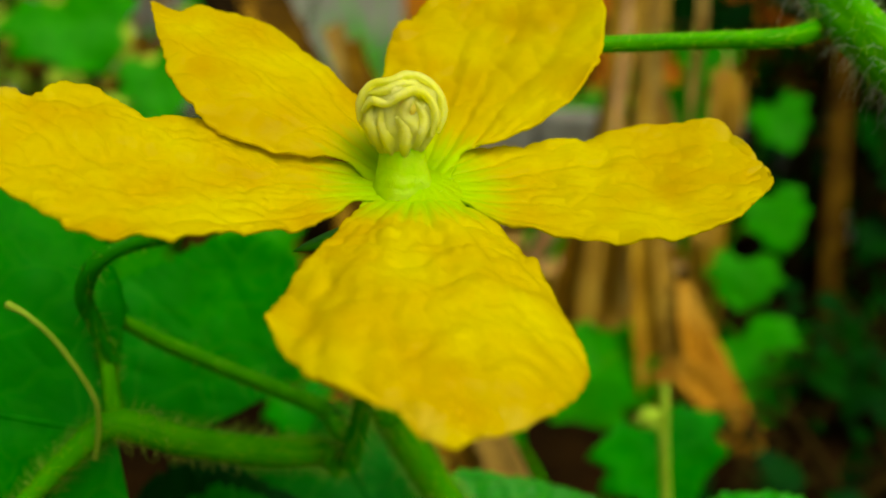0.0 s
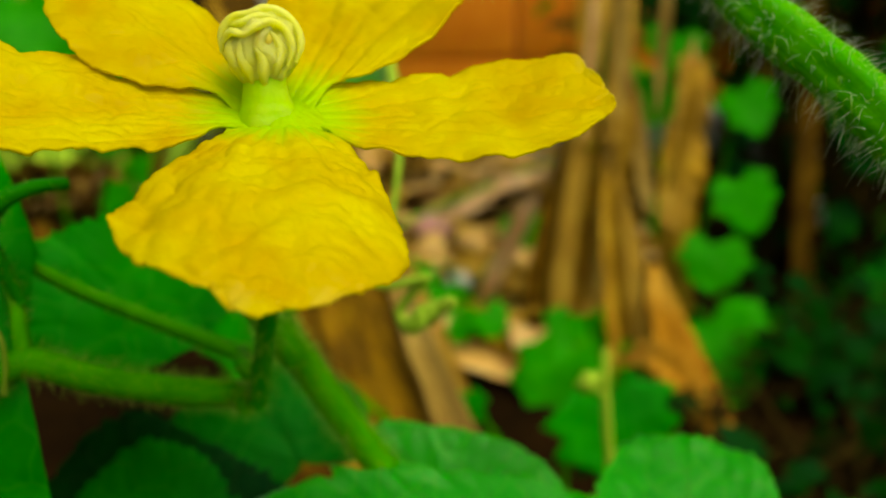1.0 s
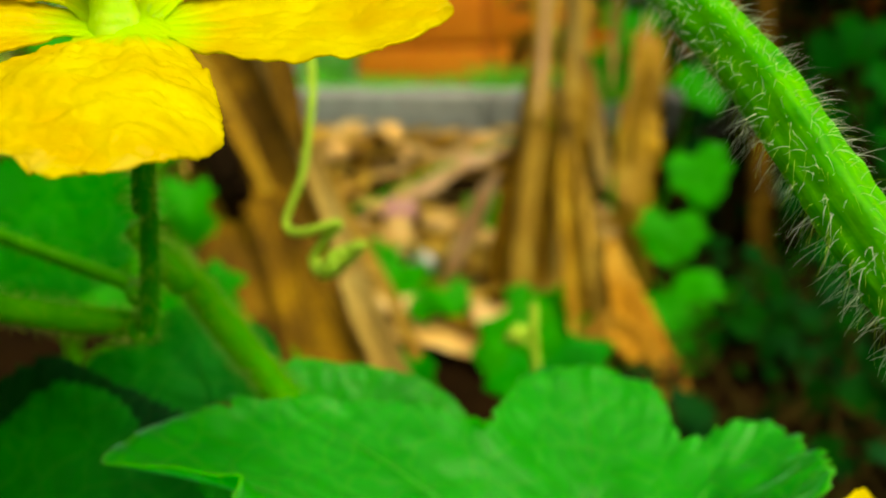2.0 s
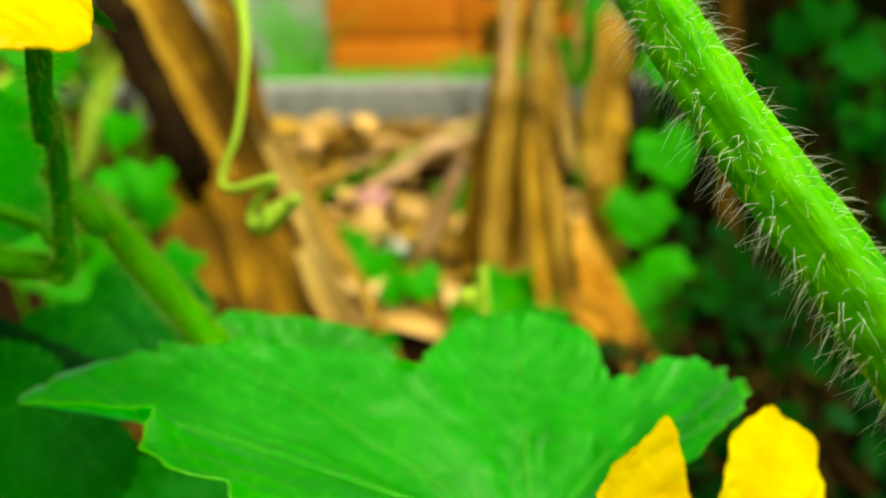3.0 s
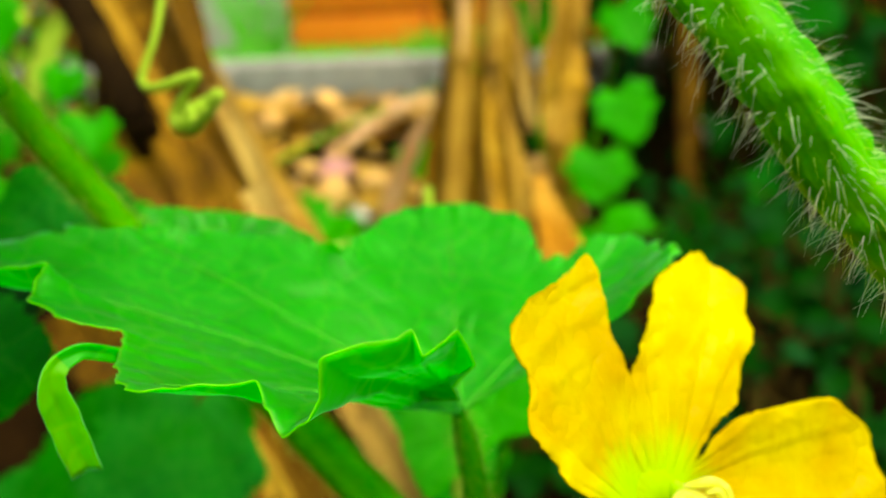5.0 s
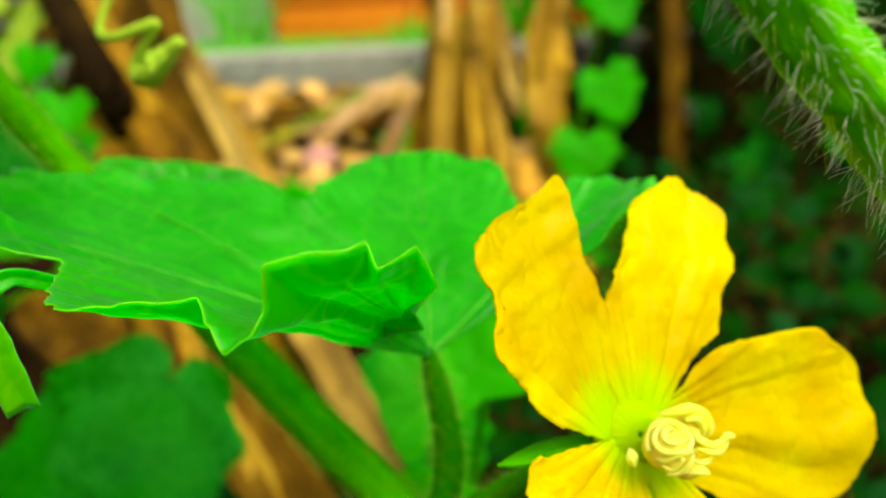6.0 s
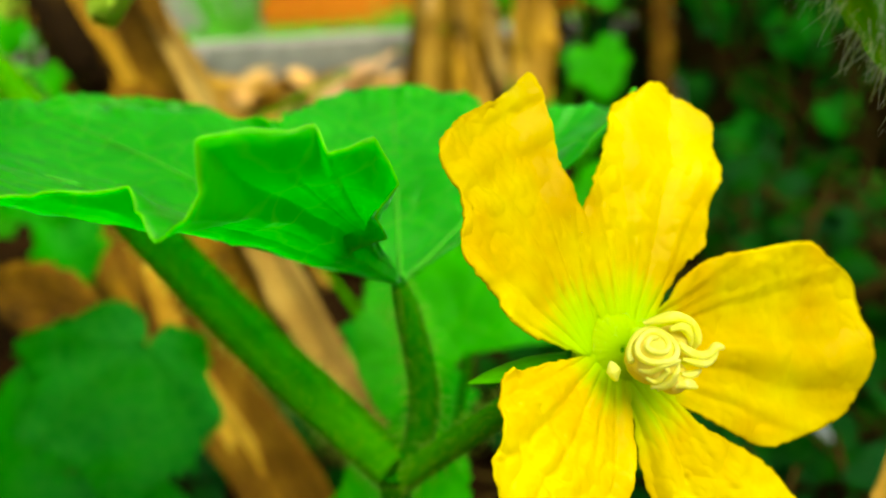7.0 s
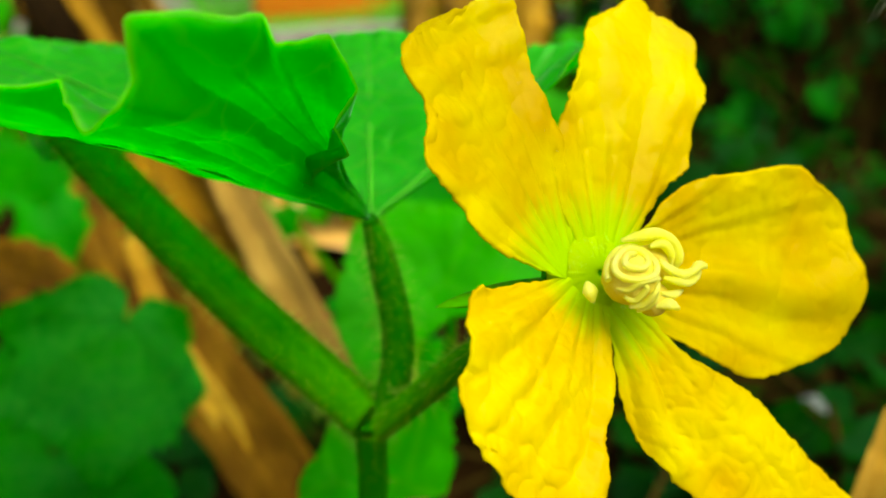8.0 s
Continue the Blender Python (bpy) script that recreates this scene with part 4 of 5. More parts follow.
# ---- the vine behind the flowers ----
def stalk(name, label, points, material, hairs=0, hair_len=0.003, seed=1, group="vine stems", category="stem", lumps=0.02, lean=0.2):
    root = thing(name, points[-1][:3], label, category, group)
    bm = bmesh.new()
    tube(bm, points, 12 * len(points), 16, 0.04, lumps, 1.0, seed)
    part("stem", bm, material, root)
    if hairs:
        bm = bmesh.new()
        hair_mesh(bm, points, hairs, hair_len, 0.00003, random.Random(seed), lean, (0, 0, 0.05))
        tagged(part("hairs", bm, "hair_green", root, "pale fuzz of fine hairs"), kind="stuff")
    return root


stalk("vine_stem", "long green vine running down behind the leaf", [
    (-0.0624, 0.1079, 0.1913, 0.0015), (-0.0558, 0.1117, 0.1978, 0.0018), (-0.0499, 0.1157, 0.2013, 0.0024), (-0.0400, 0.1178, 0.1975, 0.0025), (-0.0285, 0.1246, 0.1918, 0.0026), (-0.0213, 0.1327, 0.1874, 0.0026), (-0.0173, 0.1286, 0.1874, 0.0026)], "stem_pale", 1500, 0.0026, 3)
stalk("vine_stem", "pale green vine stem slanting down to the joint", [
    (-0.0174, 0.1320, 0.2065, 0.0024), (-0.0099, 0.1299, 0.1965, 0.0028), (-0.0136, 0.1393, 0.1978, 0.0031), (-0.0063, 0.1463, 0.1805, 0.0033), (0.0036, 0.1488, 0.1631, 0.0034), (0.0140, 0.1472, 0.1490, 0.0040), (0.0238, 0.1416, 0.1367, 0.0044), (0.0402, 0.1291, 0.1194, 0.0045), (0.0552, 0.1164, 0.1066, 0.0043), (0.0624, 0.1084, 0.1016, 0.0038)], "stem_pale", 6000, 0.0028, 4)
stalk("flower_stalk", "slim upright green flower stalk with fuzz", [
    (-0.0026, 0.0990, 0.2345, 0.0020), (-0.0080, 0.1077, 0.2156, 0.0015), (-0.0083, 0.1123, 0.2193, 0.0015), (-0.0116, 0.1202, 0.2063, 0.0016), (-0.0160, 0.1276, 0.1877, 0.0018)], "stem_dark", 800, 0.0034, 6, "flower stalks", lean=0.05)
stalk("vine_stem", "thin green stem crossing behind the leaf", [
    (-0.0499, 0.1158, 0.2014, 0.0014), (-0.0518, 0.1199, 0.2090, 0.0012), (-0.0547, 0.1266, 0.2149, 0.0010), (-0.0466, 0.1329, 0.2075, 0.0013), (-0.0348, 0.1344, 0.2012, 0.0014), (-0.0215, 0.1357, 0.1945, 0.0016), (-0.0179, 0.1286, 0.1946, 0.0018), (-0.0159, 0.1283, 0.1919, 0.0016)], "stem_pale", 300, 0.0022, 7)
stalk("leaf_stalk", "short dark green leaf stalk with pale fuzz", [
    (0.0662, 0.1099, 0.1353, 0.0013), (0.0672, 0.1104, 0.1290, 0.0022), (0.0684, 0.1095, 0.1161, 0.0026), (0.0664, 0.1083, 0.1058, 0.0027), (0.0630, 0.1079, 0.1003, 0.0025)], "stem_dark", 800, 0.0034, 8, "leaf stalks", lean=0.05)
stalk("flower_stalk", "green flower stalk joining the vine", [
    (0.0880, 0.0839, 0.1293, 0.0020), (0.0828, 0.0909, 0.1230, 0.0020), (0.0771, 0.0975, 0.1155, 0.0022), (0.0698, 0.1031, 0.1075, 0.0023), (0.0631, 0.1079, 0.1003, 0.0024)], "stem_pale", 700, 0.003, 9, "flower stalks")
stalk("leaf_stalk", "green stalk of the leaf behind the second flower", [
    (0.0876, 0.1874, 0.0835, 0.0013), (0.0836, 0.1954, 0.0501, 0.0015), (0.0776, 0.1994, 0.0084, 0.0018), (0.0736, 0.2034, -0.0950, 0.0020)], "stem_dark", 260, 0.003, 12, "leaf stalks")
stalk("vine_stem", "green vine stem going down from the joint to the soil", [
    (0.0623, 0.1076, 0.1022, 0.0026), (0.0609, 0.1150, 0.0801, 0.0026), (0.0546, 0.1317, 0.0332, 0.0027), (0.055, 0.150, -0.01, 0.003)], "stem_dark", 300, 0.003, 10)


# a curled fold of leaf, modelled as a stalk tube
stalk("leaf_stalk", "dark green curled leaf edge, built as a hooked stalk behind the shaded leaf", [
    (-0.0420, 0.1220, 0.2290, 0.0010), (-0.0460, 0.1180, 0.2290, 0.0012), (-0.0500, 0.1160, 0.2270, 0.0013), (-0.0530, 0.1170, 0.2220, 0.0013), (-0.0530, 0.1190, 0.2170, 0.0012), (-0.0510, 0.1200, 0.2100, 0.0010)], "stem_dark", 120, 0.002, 21, "leaf stalks")


# ---- tendrils ----
def tendril(label, points, seed=0):
    root = thing("tendril", points[0][:3], label, "tendril", "tendrils")
    bm = bmesh.new()
    tube(bm, points, 14 * len(points), 10, 0, 0.12, 1.0, seed)
    part("strand", bm, "tendril", root)
    return root


tendril("dry yellow-green bent tendril over the leaf", [
    (-0.0524, 0.1131, 0.1970, 0.0004), (-0.0506, 0.1116, 0.2031, 0.0004), (-0.0506, 0.1109, 0.2084, 0.0004), (-0.0550, 0.1118, 0.2157, 0.0004), (-0.0592, 0.1125, 0.2199, 0.0004), (-0.0623, 0.1129, 0.2216, 0.0006)], 2)
coil = tendril("pale green hanging tendril with a coiled end", [
    (-0.0079, 0.2681, 0.2919, 0.0013), (0.0013, 0.2369, 0.2565, 0.0013), (0.0057, 0.2211, 0.2378, 0.0017), (0.0076, 0.2121, 0.2247, 0.0013), (0.0069, 0.2062, 0.2148, 0.0010), (0.0047, 0.2006, 0.2022, 0.0010), (-0.0001, 0.1975, 0.1905, 0.0010), (0.0038, 0.1936, 0.1883, 0.0012), (0.0140, 0.1918, 0.1908, 0.0012),
    (0.0101, 0.1947, 0.1858, 0.0013), (0.0068, 0.1953, 0.1803, 0.0014), (0.0099, 0.1904, 0.1778, 0.0016), (0.0159, 0.1876, 0.1837, 0.0017), (0.0201, 0.1861, 0.1863, 0.0014), (0.0145, 0.1898, 0.1801, 0.0014), (0.0103, 0.1942, 0.1767, 0.0014), (0.0121, 0.1934, 0.1814, 0.0013), (0.0172, 0.1909, 0.1842, 0.0008)], 3)
bm = bmesh.new()
tube(bm, [(0.0195, 0.1883, 0.1867, 0.0006), (0.0168, 0.1879, 0.1848, 0.0022), (0.0137, 0.1884, 0.1824, 0.0036), (0.0107, 0.1888, 0.1799, 0.0038), (0.0083, 0.1894, 0.1777, 0.0012)], 30, 14, 0.1, 0.5, 0.6, 4)
part("folded_bud", bm, "tendril", coil, "small folded pale green bud")
shoot = tendril("upright pale green shoot standing on the soil", [
    (0.0759, 0.2637, 0.1413, 0.0016), (0.0757, 0.2612, 0.1325, 0.0018), (0.0763, 0.2606, 0.1195, 0.0018), (0.0785, 0.2583, 0.0933, 0.0018), (0.0796, 0.2503, 0.0506, 0.0018), (0.0804, 0.2680, -0.0900, 0.00188)], 4)
bm = bmesh.new()
tube(bm, [(0.0744, 0.2593, 0.1257, 0.0009), (0.0715, 0.2591, 0.1283, 0.0013), (0.0699, 0.2587, 0.1303, 0.0043), (0.0691, 0.2592, 0.1318, 0.0050), (0.0680, 0.2599, 0.1342, 0.0015)], 20, 14, 0.08, 0.25, 1.0, 6)
part("bud", bm, "tendril", shoot, "round pale yellow-green bud")


# ---- dead maize leaves and stalks ----
def ribbon(bm, points, n=40, m=8, fold=0.25, curl=0.0, ragged=0.12, seed=0, face=(0, -1, 0.2), thick=0.0006):
    """A dry leaf strip through (x, y, z, half width): folded along its rib, uneven rims, wrinkled."""
    path = spline(points, n)
    fr = frames(path)
    o = Vector((seed * 3.7, seed * 1.9, seed))
    pts, uvs = [], []
    for i, (q, (t, s, u)) in enumerate(zip(path, fr)):
        nm = Vector(face)
        nm = (nm - t * nm.dot(t)).normalized()
        nm = Matrix.Rotation(curl * (i / n - 0.3), 3, t) @ nm
        sd = t.cross(nm)
        row, ur = [], []
        for j in range(m + 1):
            v = 2 * j / m - 1
            w = max(q[3], 0.0003) * (1 + ragged * noise.noise(Vector((i * 0.35, v, 0)) + o))
            h = fold * w * abs(v) + 0.18 * w * noise.noise(Vector((i * 0.22, v * 1.5, 3)) + o)
            row.append(Vector(q[:3]) + sd * (v * w) + nm * h)
            ur.append((i / n * 3, 0.5 + v / 2))
        pts.append(row)
        uvs.append(ur)
    sheet(bm, pts, uvs, thick)


def dry_leaf(label, points, material, seed=0, group="dead maize leaves", name="dry_leaf", category="dry leaf", **kw):
    root = thing(name, points[-1][:3], label, category, group)
    bm = bmesh.new()
    ribbon(bm, points, seed=seed, **kw)
    blade = part("blade", bm, material, root)
    bm = bmesh.new()
    tube(bm, [(q[0], q[1], q[2], max(0.0004, q[3] * 0.07)) for q in points], 30, 8, 0, 0.1)
    part("midrib", bm, material, blade)
    return root


def dry_stalk(label, points, material, seed=0, nodes=3):
    root = thing("dry_stalk", points[-1][:3], label, "dry stalk", "dead maize stalks")
    bm = bmesh.new()
    tube(bm, points, 44, 16, 0.10, 0.28, 0.5, seed)
    part("stalk", bm, material, root)
    for k in range(nodes):
        f = (k + 0.6) / nodes
        q = spline(points, 60)[int(f * 58)]
        q2 = spline(points, 60)[int(f * 58) + 1]
        d = (q2 - q)[:3]
        d = d / np.linalg.norm(d) * q[3] * 0.8
        bm = bmesh.new()
        tube(bm, [(*(q[:3] - d), q[3] * 0.9), (*q[:3], q[3] * 1.18), (*(q[:3] + d), q[3] * 0.9)], 10, 12, 0.05, 0.1, 0.75, seed + k)
        part("node_ring", bm, material, root)
    return root


# the dark clump
dry_stalk("blackened rotting maize stalk leaning over", [(-0.1697, 0.6203, 0.3024, 0.0130), (-0.1343, 0.5785, 0.2401, 0.0130), (-0.1038, 0.5444, 0.1853, 0.0130), (-0.0827, 0.5240, 0.1390, 0.0120), (-0.0751, 0.5497, 0.0863, 0.0120), (-0.0575, 0.5400, -0.0134, 0.0160), (-0.0385, 0.5164, -0.0887, 0.0180)], "dry_black", 3)
dry_leaf("brown dead maize leaf hanging over the stalk", [(-0.1372, 0.6368, 0.2954, 0.0160), (-0.1127, 0.6028, 0.2393, 0.0220), (-0.0813, 0.5702, 0.1895, 0.0260), (-0.0571, 0.5378, 0.1388, 0.0240), (-0.0383, 0.5047, 0.0841, 0.0240), (-0.0163, 0.4738, 0.0202, 0.0260), (-0.0054, 0.4586, -0.0287, 0.0180)], "dry_brown", 5, fold=0.4)
dry_leaf("golden edge of a dead maize leaf", [(-0.1389, 0.6034, 0.2705, 0.0070), (-0.1190, 0.5843, 0.2284, 0.0080), (-0.0909, 0.5586, 0.1834, 0.0080), (-0.0734, 0.5401, 0.1601, 0.0060), (-0.0559, 0.5264, 0.1181, 0.0030)], "dry_gold", 7, fold=0.3)
dry_leaf("wide brown dead leaf at the foot of the stalk", [(-0.1062, 0.5646, 0.1646, 0.0120), (-0.0872, 0.5421, 0.1284, 0.0280), (-0.0672, 0.5082, 0.0890, 0.0400), (-0.0501, 0.4848, 0.0494, 0.0460), (-0.0341, 0.4600, 0.0046, 0.0400), (-0.0194, 0.4468, -0.0367, 0.0200)], "dry_brown", 9, fold=0.2)
dry_leaf("long grey-tan dead leaf blade", [(-0.0741, 0.5798, 0.2593, 0.0070), (-0.0549, 0.5538, 0.2113, 0.0080), (-0.0362, 0.5284, 0.1650, 0.0068), (-0.0164, 0.5034, 0.1204, 0.0068), (0.0025, 0.4779, 0.0741, 0.0070), (0.0200, 0.4502, 0.0198, 0.0070), (0.0303, 0.4346, -0.0306, 0.0060)], "dry_grey", 11, fold=0.5)
dry_leaf("thin tan dead leaf blade", [(-0.0515, 0.6152, 0.1721, 0.0030), (-0.0274, 0.6000, 0.1265, 0.0040), (-0.0035, 0.5843, 0.0790, 0.0045), (0.0168, 0.5712, 0.0396, 0.0045), (0.0436, 0.5498, -0.0263, 0.0040)], "dry_tan", 13, fold=0.5)
dry_leaf("pale torn dead leaf tip", [(-0.0594, 0.5553, 0.2506, 0.0060), (-0.0491, 0.5440, 0.2149, 0.0090), (-0.0414, 0.5289, 0.1833, 0.0080), (-0.0318, 0.5149, 0.1557, 0.0020)], "dry_brown", 15, fold=0.3)
dry_leaf("rust-brown dead leaf leaning behind the vine", [(-0.0438, 0.3596, 0.1026, 0.0060), (-0.0266, 0.3385, 0.0785, 0.0110), (-0.0114, 0.3151, 0.0471, 0.0140), (0.0066, 0.2927, 0.0196, 0.0160), (0.0234, 0.2762, -0.0068, 0.0160), (0.0365, 0.2683, -0.0405, 0.0160), (0.0425, 0.2649, -0.0637, 0.0120)], "dry_rust", 17, fold=0.3)
dry_leaf("golden rim of the leaning dead leaf", [(-0.0248, 0.3318, 0.0753, 0.0030), (-0.0142, 0.3111, 0.0467, 0.0050), (-0.0024, 0.2938, 0.0255, 0.0060), (0.0082, 0.2844, 0.0113, 0.0050), (0.0160, 0.2752, -0.0125, 0.0030)], "dry_gold", 18, fold=0.2)
dry_leaf("tan dead stalk blade behind the vine", [(0.0029, 0.3612, 0.1243, 0.0060), (0.0170, 0.3388, 0.0952, 0.0075), (0.0304, 0.3170, 0.0678, 0.0085), (0.0431, 0.3013, 0.0423, 0.0085), (0.0538, 0.2877, 0.0221, 0.0080), (0.0670, 0.2782, -0.0160, 0.0080), (0.0760, 0.2691, -0.0547, 0.0060)], "dry_grey", 19, fold=0.5)
dry_leaf("brown dead blade beside the tan one", [(-0.0167, 0.3728, 0.1197, 0.0060), (-0.0014, 0.3507, 0.0921, 0.0100), (0.0134, 0.3300, 0.0683, 0.0100), (0.0230, 0.3168, 0.0490, 0.0070), (0.0387, 0.2960, 0.0100, 0.0040)], "dry_brown", 20, fold=0.4)

dry_leaf("tan dead leaf tip poking up from the undergrowth", [(0.1856, 0.1465, 0.0623, 0.0005), (0.1823, 0.1440, 0.0537, 0.0034), (0.1775, 0.1411, 0.0438, 0.0054), (0.1743, 0.1451, 0.0232, 0.0070), (0.1765, 0.1513, -0.0199, 0.0060)], "dry_tan", 33, fold=0.6)
dry_leaf("brown withered leaf lying under the vine", [(-0.0998, 0.3538, 0.0654, 0.0040), (-0.0860, 0.3462, 0.0636, 0.0140), (-0.0682, 0.3371, 0.0593, 0.0180), (-0.0545, 0.3280, 0.0532, 0.0140), (-0.0474, 0.3246, 0.0459, 0.0040)], "dry_brown", 34, fold=0.2)
dry_leaf("brown dead blade behind the dark stalk", [(-0.1964, 0.7088, 0.1712, 0.0040), (-0.2075, 0.7031, 0.1488, 0.0100), (-0.2141, 0.6955, 0.1218, 0.0100), (-0.2053, 0.6769, 0.0960, 0.0100), (-0.1976, 0.6546, 0.0579, 0.0080)], "dry_brown", 36, fold=0.3)
dry_leaf("yellow-green fading blade behind the dark stalk", [(-0.1706, 0.6853, 0.2024, 0.0020), (-0.1764, 0.6806, 0.1855, 0.0080), (-0.1844, 0.6697, 0.1649, 0.0090), (-0.1891, 0.6606, 0.1508, 0.0070), (-0.1999, 0.6506, 0.1154, 0.0040)], "tendril", 38, fold=0.3)

# the pale clump of upright stalks
dry_stalk("dull brown upright stalk beside the weeds", [(0.4762, 1.0328, 0.3094, 0.0120), (0.4680, 0.9910, 0.1805, 0.0130), (0.4585, 0.9538, 0.0645, 0.0130), (0.4507, 0.9248, -0.0256, 0.0130), (0.4421, 0.8917, -0.1287, 0.0140), (0.4350, 0.8627, -0.2188, 0.0140)], "dry_rust", 40)
dry_stalk("upright pale maize stalk", [(0.2007, 0.8984, 0.4068, 0.0100), (0.1921, 0.8683, 0.2971, 0.0110), (0.1788, 0.8489, 0.2259, 0.0115), (0.1653, 0.8265, 0.1438, 0.0110), (0.1531, 0.8123, 0.0539, 0.0110), (0.1418, 0.7849, -0.0460, 0.0120), (0.1378, 0.7727, -0.0904, 0.0120)], "dry_tan", 21)
dry_stalk("upright brown maize stalk", [(0.2360, 0.9410, 0.4138, 0.0130), (0.2240, 0.9095, 0.2989, 0.0130), (0.2153, 0.8810, 0.1955, 0.0140), (0.2032, 0.8479, 0.0749, 0.0140), (0.1875, 0.8309, -0.0256, 0.0150), (0.1811, 0.8178, -0.1110, 0.0150)], "dry_tan", 22)
dry_leaf("golden upright dead leaf with a pointed top", [(0.1828, 0.7785, 0.1222, 0.0010), (0.1857, 0.7697, 0.0908, 0.0090), (0.1883, 0.7566, 0.0436, 0.0130), (0.1923, 0.7420, -0.0087, 0.0160), (0.1988, 0.7244, -0.0716, 0.0160), (0.2034, 0.7156, -0.1031, 0.0140)], "dry_gold", 23, fold=0.5)
dry_leaf("tan dead leaf blade beside it", [(0.1943, 0.7639, 0.1080, 0.0020), (0.2026, 0.7494, 0.0562, 0.0070), (0.2092, 0.7348, 0.0045, 0.0100), (0.2159, 0.7203, -0.0473, 0.0110), (0.2225, 0.7164, -0.0982, 0.0100)], "dry_tan", 24, fold=0.4)
dry_leaf("pale bleached dead leaf strip", [(0.2107, 0.8213, 0.2044, 0.0030), (0.2154, 0.8123, 0.1721, 0.0080), (0.2200, 0.8017, 0.1345, 0.0080), (0.2245, 0.7912, 0.0969, 0.0070), (0.2292, 0.7821, 0.0647, 0.0020)], "dry_grey", 25, fold=0.4)
dry_stalk("thick golden brown dead stalk with a broken top", [(0.2839, 0.8433, 0.2158, 0.0080), (0.2806, 0.8381, 0.1966, 0.0130), (0.2766, 0.8261, 0.1528, 0.0150), (0.2697, 0.8141, 0.1090, 0.0190), (0.2657, 0.8118, 0.0630, 0.0180), (0.2668, 0.8029, -0.0067, 0.0140), (0.2702, 0.7872, -0.1006, 0.0140)], "dry_gold", 26)
dry_leaf("tan torn sheath of the broken stalk", [(0.2695, 0.8240, 0.2194, 0.0090), (0.2700, 0.8121, 0.1765, 0.0130), (0.2615, 0.7990, 0.1284, 0.0150), (0.2548, 0.7873, 0.0857, 0.0170), (0.2512, 0.7785, 0.0536, 0.0090)], "dry_tan", 27, fold=-0.3)
dry_leaf("golden dead leaf sloping to the soil", [(0.2208, 0.7320, 0.0328, 0.0060), (0.2251, 0.7125, 0.0002, 0.0130), (0.2345, 0.6931, -0.0315, 0.0180), (0.2461, 0.6738, -0.0624, 0.0190), (0.2599, 0.6561, -0.0876, 0.0170), (0.2684, 0.6401, -0.1071, 0.0080)], "dry_orange", 28, fold=0.3)
dry_leaf("pinkish tan curled dead leaf", [(0.1852, 0.6905, -0.0456, 0.0050), (0.2061, 0.6825, -0.0347, 0.0120), (0.2259, 0.6692, -0.0435, 0.0150), (0.2399, 0.6529, -0.0637, 0.0130), (0.2516, 0.6459, -0.0877, 0.0080)], "dry_orange", 29, fold=0.3)
dry_leaf("brown dead leaf leaning on the stalks", [(0.1687, 0.8707, 0.1912, 0.0040), (0.1579, 0.8505, 0.1175, 0.0120), (0.1443, 0.8321, 0.0495, 0.0180), (0.1353, 0.8261, -0.0102, 0.0220), (0.1320, 0.8197, -0.0712, 0.0200)], "dry_brown", 30, fold=0.3)
dry_leaf("dull gold dead leaf between the stalks", [(0.1913, 0.8925, 0.1595, 0.0060), (0.1828, 0.8683, 0.0714, 0.0160), (0.1715, 0.8458, -0.0108, 0.0200), (0.1680, 0.8341, -0.0909, 0.0200)], "dry_gold", 31, fold=0.3)
dry_leaf("straw-coloured leaning dead blade", [(0.1286, 0.8669, 0.0771, 0.0020), (0.1146, 0.8697, 0.0476, 0.0090), (0.0978, 0.8801, 0.0081, 0.0100), (0.0802, 0.8902, -0.0329, 0.0090), (0.0632, 0.8997, -0.0755, 0.0060), (0.0540, 0.8949, -0.0940, 0.0020)], "dry_pink", 32, fold=0.3, face=(0.1, -0.8, 0.6))


# thin papery strips hanging round the stalks
rng = random.Random(17)
for k in range(11):
    x0, y0, z0 = 0.165 + 0.012 * k + rng.uniform(-0.006, 0.006), 0.80 + rng.uniform(-0.03, 0.05), rng.uniform(0.12, 0.36)
    drop, lean, w = rng.uniform(0.12, 0.26), rng.uniform(-0.03, 0.01), rng.uniform(0.003, 0.007)
    dry_leaf("thin papery strip of dead maize leaf on the stalks", [(x0, y0, z0, 0.001), (x0 + lean * 0.3, y0 - 0.01, z0 - drop * 0.3, w), (x0 + lean * 0.6, y0 - 0.005, z0 - drop * 0.65, w), (x0 + lean, y0 - 0.012, z0 - drop, 0.001)], rng.choice(("dry_tan", "dry_grey", "dry_gold", "dry_pink")), 140 + k, fold=0.4, curl=rng.uniform(-1.2, 1.2))


# a young gourd leaf curling over under the broad one
root = thing("young_leaf", (0.0100, 0.0830, 0.1480), "curled young gourd leaf arching under the broad one", "leaf", "gourd leaves")
bm = bmesh.new()
ribbon(bm, [(0.0170, 0.0860, 0.1625, 0.0010), (0.0135, 0.0825, 0.1650, 0.0011), (0.0108, 0.0802, 0.1640, 0.0014), (0.0098, 0.0800, 0.1608, 0.0018), (0.0100, 0.0812, 0.1560, 0.0021), (0.0110, 0.0830, 0.1470, 0.0020)], 40, 8, 0.5, 0.6, 0.1, 63, (0.6, -0.8, 0.2), 0.0003)
part("blade", bm, "leaf", root)

